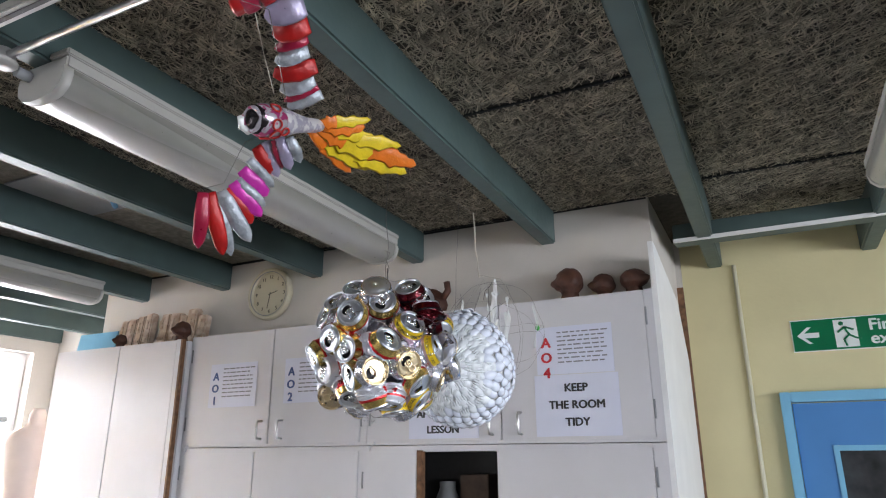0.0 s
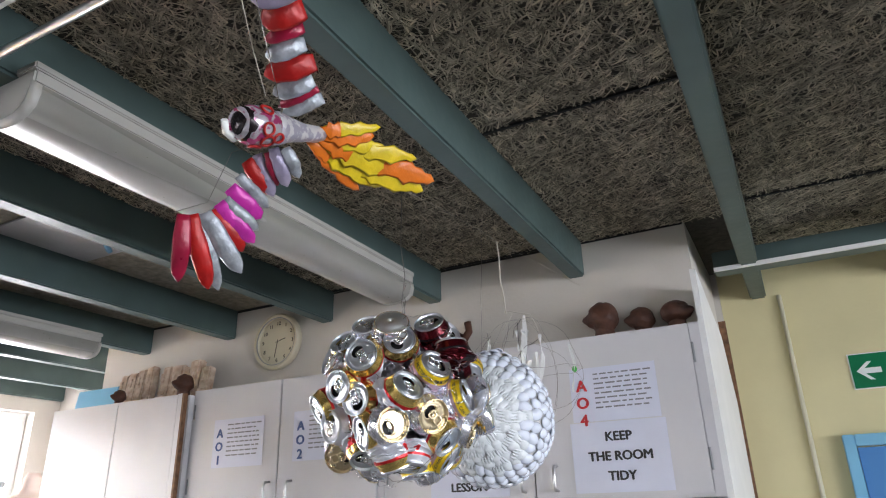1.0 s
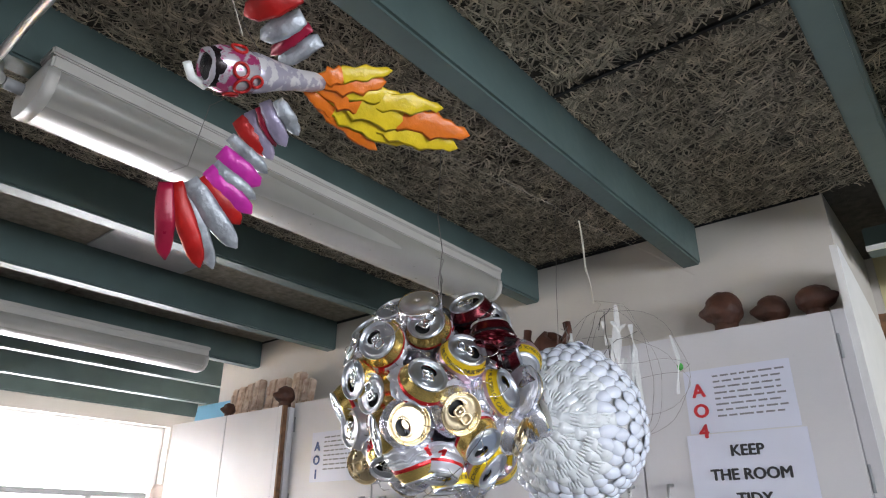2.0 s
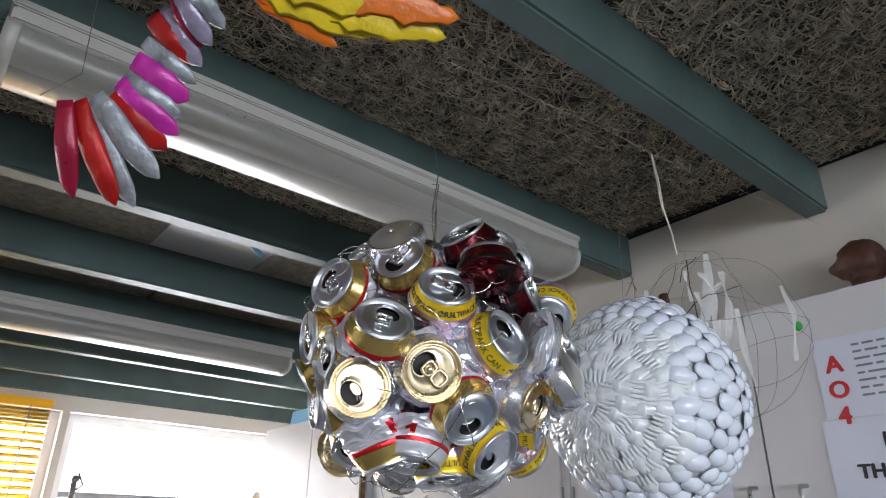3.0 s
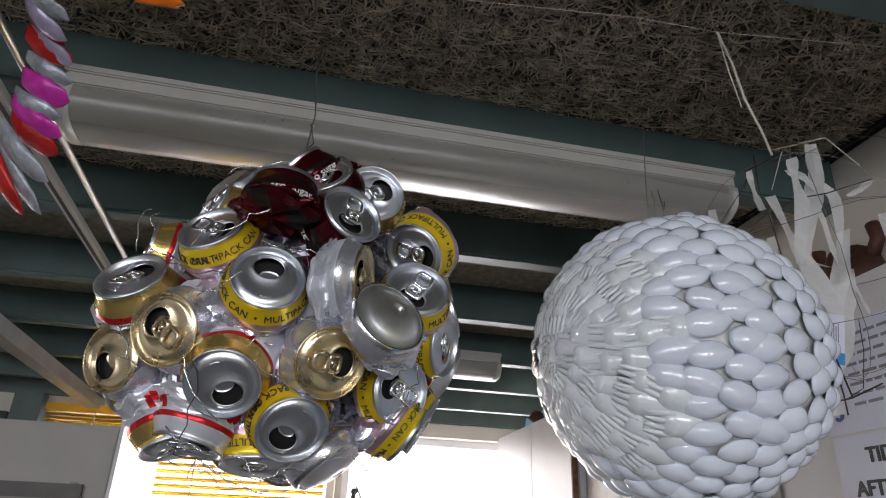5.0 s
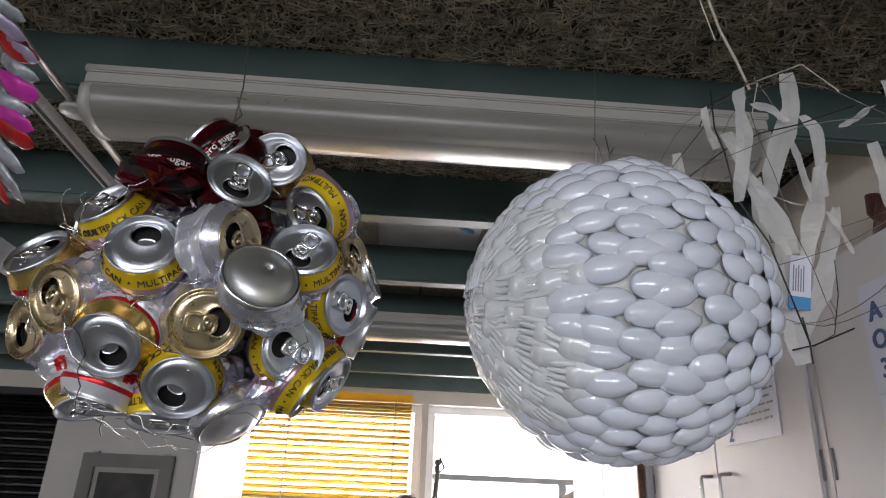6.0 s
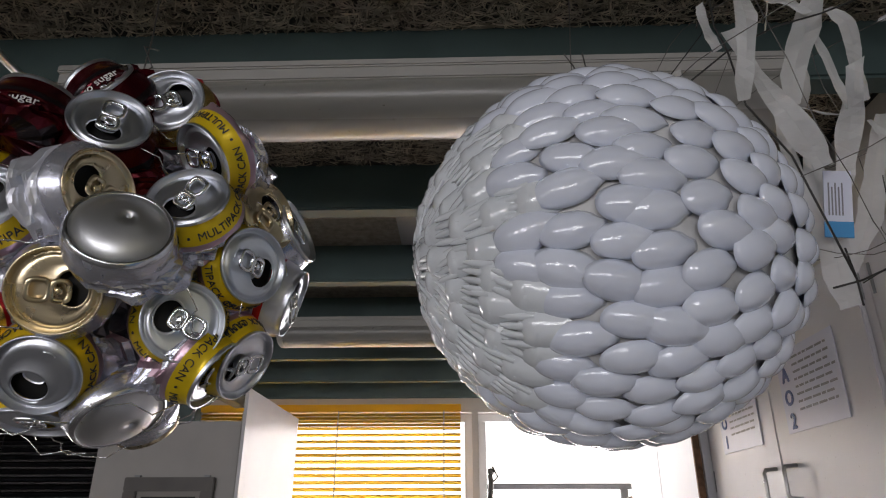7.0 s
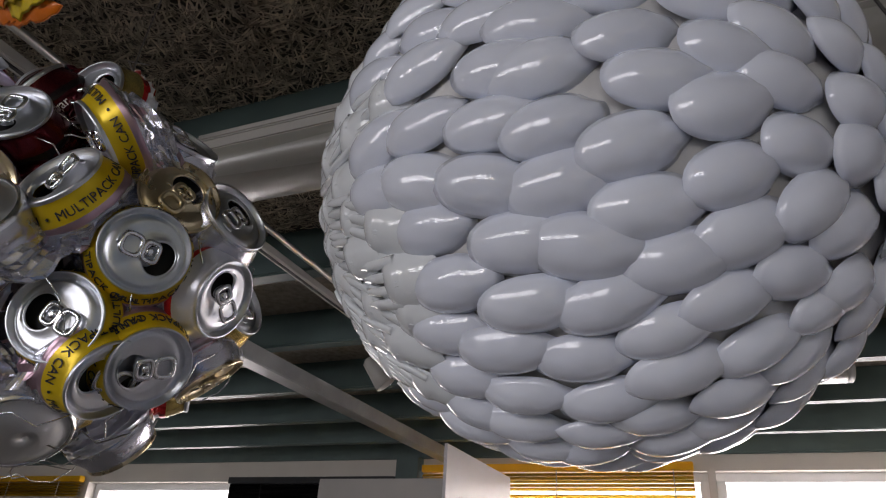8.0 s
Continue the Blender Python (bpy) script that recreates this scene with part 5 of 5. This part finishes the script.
feather(FOIL_SILVER, (-0.558, 1.186, 2.411), (-0.545, 1.248, 2.375), 0.020)
feather(FOIL_MAGENTA, (-0.567, 1.182, 2.403), (-0.553, 1.249, 2.357), 0.027)
feather(FOIL_RED, (-0.579, 1.181, 2.394), (-0.572, 1.245, 2.343), 0.029)
feather(FOIL_SILVER, (-0.578, 1.167, 2.382), (-0.569, 1.243, 2.306), 0.029)
feather(FOIL_SILVER, (-0.590, 1.165, 2.381), (-0.602, 1.231, 2.281), 0.025)
feather(FOIL_RED, (-0.590, 1.152, 2.377), (-0.604, 1.216, 2.279), 0.027)
feather(FOIL_CRIMSON, (-0.594, 1.140, 2.373), (-0.629, 1.177, 2.284), 0.025)
feather(FOIL_ORANGE, (-0.430, 1.239, 2.519), (-0.395, 1.279, 2.536), 0.022, True)
feather(FOIL_YELLOW, (-0.429, 1.237, 2.521), (-0.362, 1.324, 2.550), 0.020, True)
feather(FOIL_ORANGE, (-0.432, 1.241, 2.517), (-0.377, 1.326, 2.538), 0.030, True)
feather(FOIL_YELLOW, (-0.431, 1.246, 2.517), (-0.374, 1.361, 2.529), 0.027, True)
feather(FOIL_ORANGE, (-0.434, 1.245, 2.515), (-0.403, 1.349, 2.509), 0.033, True)
feather(FOIL_YELLOW, (-0.418, 1.292, 2.514), (-0.348, 1.420, 2.534), 0.025, True)
feather(FOIL_ORANGE, (-0.417, 1.310, 2.510), (-0.346, 1.481, 2.517), 0.035, True)
feather(FOIL_YELLOW, (-0.436, 1.244, 2.513), (-0.381, 1.421, 2.507), 0.037, True)
feather(FOIL_YELLOW, (-0.430, 1.311, 2.498), (-0.369, 1.478, 2.500), 0.033, True)
feather(FOIL_YELLOW, (-0.441, 1.244, 2.509), (-0.410, 1.403, 2.488), 0.035, True)
feather(FOIL_ORANGE, (-0.444, 1.241, 2.508), (-0.438, 1.373, 2.474), 0.025, True)
feather(FOIL_ORANGE, (-0.444, 1.237, 2.509), (-0.441, 1.308, 2.490), 0.018, True)
feather(FOIL_SILVER, (-0.412, 1.232, 2.573), (-0.478, 1.212, 2.553), 0.025)
feather(FOIL_CRIMSON, (-0.405, 1.207, 2.576), (-0.471, 1.194, 2.555), 0.018)
feather(FOIL_SILVER, (-0.400, 1.189, 2.578), (-0.462, 1.169, 2.559), 0.029)
feather(FOIL_RED, (-0.377, 1.165, 2.586), (-0.447, 1.133, 2.565), 0.034)
feather(FOIL_SILVER, (-0.367, 1.131, 2.590), (-0.421, 1.104, 2.574), 0.027)
feather(FOIL_CRIMSON, (-0.352, 1.107, 2.596), (-0.403, 1.083, 2.581), 0.020)
feather(FOIL_RED, (-0.331, 1.082, 2.604), (-0.387, 1.058, 2.586), 0.038)
feather(FOIL_LILAC, (-0.315, 1.048, 2.610), (-0.375, 1.023, 2.591), 0.038)
feather(FOIL_RED, (-0.351, 1.007, 2.600), (-0.333, 0.952, 2.607), 0.029)
feather(FOIL_CRIMSON, (-0.379, 1.005, 2.591), (-0.362, 0.953, 2.598), 0.029)
feather(FOIL_RED, (-0.393, 0.997, 2.586), (-0.377, 0.953, 2.593), 0.025)
spine = look((-0.428, 1.247, 2.517), (-0.456, 1.075, 2.457)) @ Matrix.Diagonal((1, 1, 0.92, 1))
body = part("body", lathe(bmesh.new(), [(0.001, 0.008), (0.010, 0.006), (0.013, -0.01), (0.014, -0.04), (0.019, -0.07), (0.026, -0.10), (0.027, -0.125), (0.02, -0.13)], 20, warp=lambda p, a, j: p * 1.0 + noise.noise_vector(p * 60) * 0.002), BOTTLE_WRAP, bird, "plastic bottle with torn label scraps", spine)
HEAD_PRINT = material("head_print", (0.40, 0.05, 0.16), 0.25, 0.4, vary=0.1, scale=55, second=(0.48, 0.45, 0.50))
for m in (HEAD_PRINT, BOTTLE_WRAP):
    ramp = next(n for n in m.node_tree.nodes if n.type == "VALTORGB").color_ramp
    ramp.elements[0].position, ramp.elements[1].position = 0.50, 0.56
head = part("head", lathe(bmesh.new(), [(0.020, -0.10), (0.0305, -0.115), (0.033, -0.14), (0.031, -0.16), (0.023, -0.178), (0.018, -0.176), (0.016, -0.15), (0.004, -0.145)], 22, warp=lambda p, a, j: p + noise.noise_vector(p * 50) * 0.003), [HEAD_PRINT], bird, "silver and pink printed head with red rings", spine @ Matrix.Diagonal((0.9, 0.9, 1, 1)))
part("throat", lathe(bmesh.new(), [(0.0300, -0.160), (0.0275, -0.172), (0.014, -0.177), (0.001, -0.178)], 16), CAN_BLACK, head)
part("beak", tube(bmesh.new(), [(0.018, -0.02, -0.172), (0.012, -0.012, -0.192), (0.0, 0.002, -0.20)], 0.006, 8), SIGN_WHITE, head)
for k, (turn, z, size) in enumerate(((-150, -0.142, 0.010), (-112, -0.136, 0.011), (-70, -0.142, 0.009), (-128, -0.118, 0.008), (-20, -0.138, 0.010), (60, -0.138, 0.010), (150, -0.138, 0.010))):
    at, ring = radians(turn), []
    for i in range(19):
        a = 2 * math.pi * i / 18
        b = at + size * math.cos(a) / 0.034
        ring.append(Vector((0.0345 * math.cos(b), 0.0345 * math.sin(b), z + size * math.sin(a))))
    part("eye_ring", tube(bmesh.new(), ring, 0.0022, 6), FOIL_RED, head)
part("wing_wire", tube(bmesh.new(), [(-0.44, 1.17, 2.48), (-0.50, 1.135, 2.45), (-0.55, 1.145, 2.385), (-0.59, 1.118, 2.367)], 0.0006, 5), WIRE, bird)
part("wing_wire", tube(bmesh.new(), [(-0.43, 1.16, 2.50), (-0.38, 1.09, 2.495), (-0.32, 1.0, 2.492), (-0.26, 0.91, 2.490), (-0.28, 0.88, 2.49)], 0.0006, 5), WIRE, bird)
hang("hanging_wire", (-0.47, 1.03, CEIL), [(-0.438, 1.13, 2.525), (-0.445, 1.10, 2.60), (-0.455, 1.06, 2.72)], 0.0008, STRING, "thin wire holding the foil bird")

# ---- small print stuck to the ceiling ----
card = part("sticker", boxed(-2.07, -1.62, 1.60, 1.95, CEIL - 0.010, CEIL - 0.004), CARD, None)
tagged(card, "white card with blue marks stuck to the ceiling", "card")
part("blue_mark", tube(bmesh.new(), [(-1.82, 1.61, CEIL - 0.0102), (-1.80, 1.70, CEIL - 0.0102), (-1.83, 1.78, CEIL - 0.0102), (-1.80, 1.84, CEIL - 0.0102), (-1.86, 1.88, CEIL - 0.0102), (-1.90, 1.92, CEIL - 0.0102)], 0.012, 5), SKYCARD, card)
part("blue_mark", tube(bmesh.new(), [(-1.80, 1.84, CEIL - 0.0102), (-1.75, 1.87, CEIL - 0.0102), (-1.74, 1.92, CEIL - 0.0102)], 0.010, 5), SKYCARD, card)
part("dark_mark", tube(bmesh.new(), [(-1.70, 1.66, CEIL - 0.0102), (-1.68, 1.70, CEIL - 0.0102), (-1.71, 1.73, CEIL - 0.0102)], 0.009, 5), INK, card)
part("dark_mark", tube(bmesh.new(), [(-1.68, 1.80, CEIL - 0.0102), (-1.675, 1.88, CEIL - 0.0102)], 0.004, 5), INK, card)
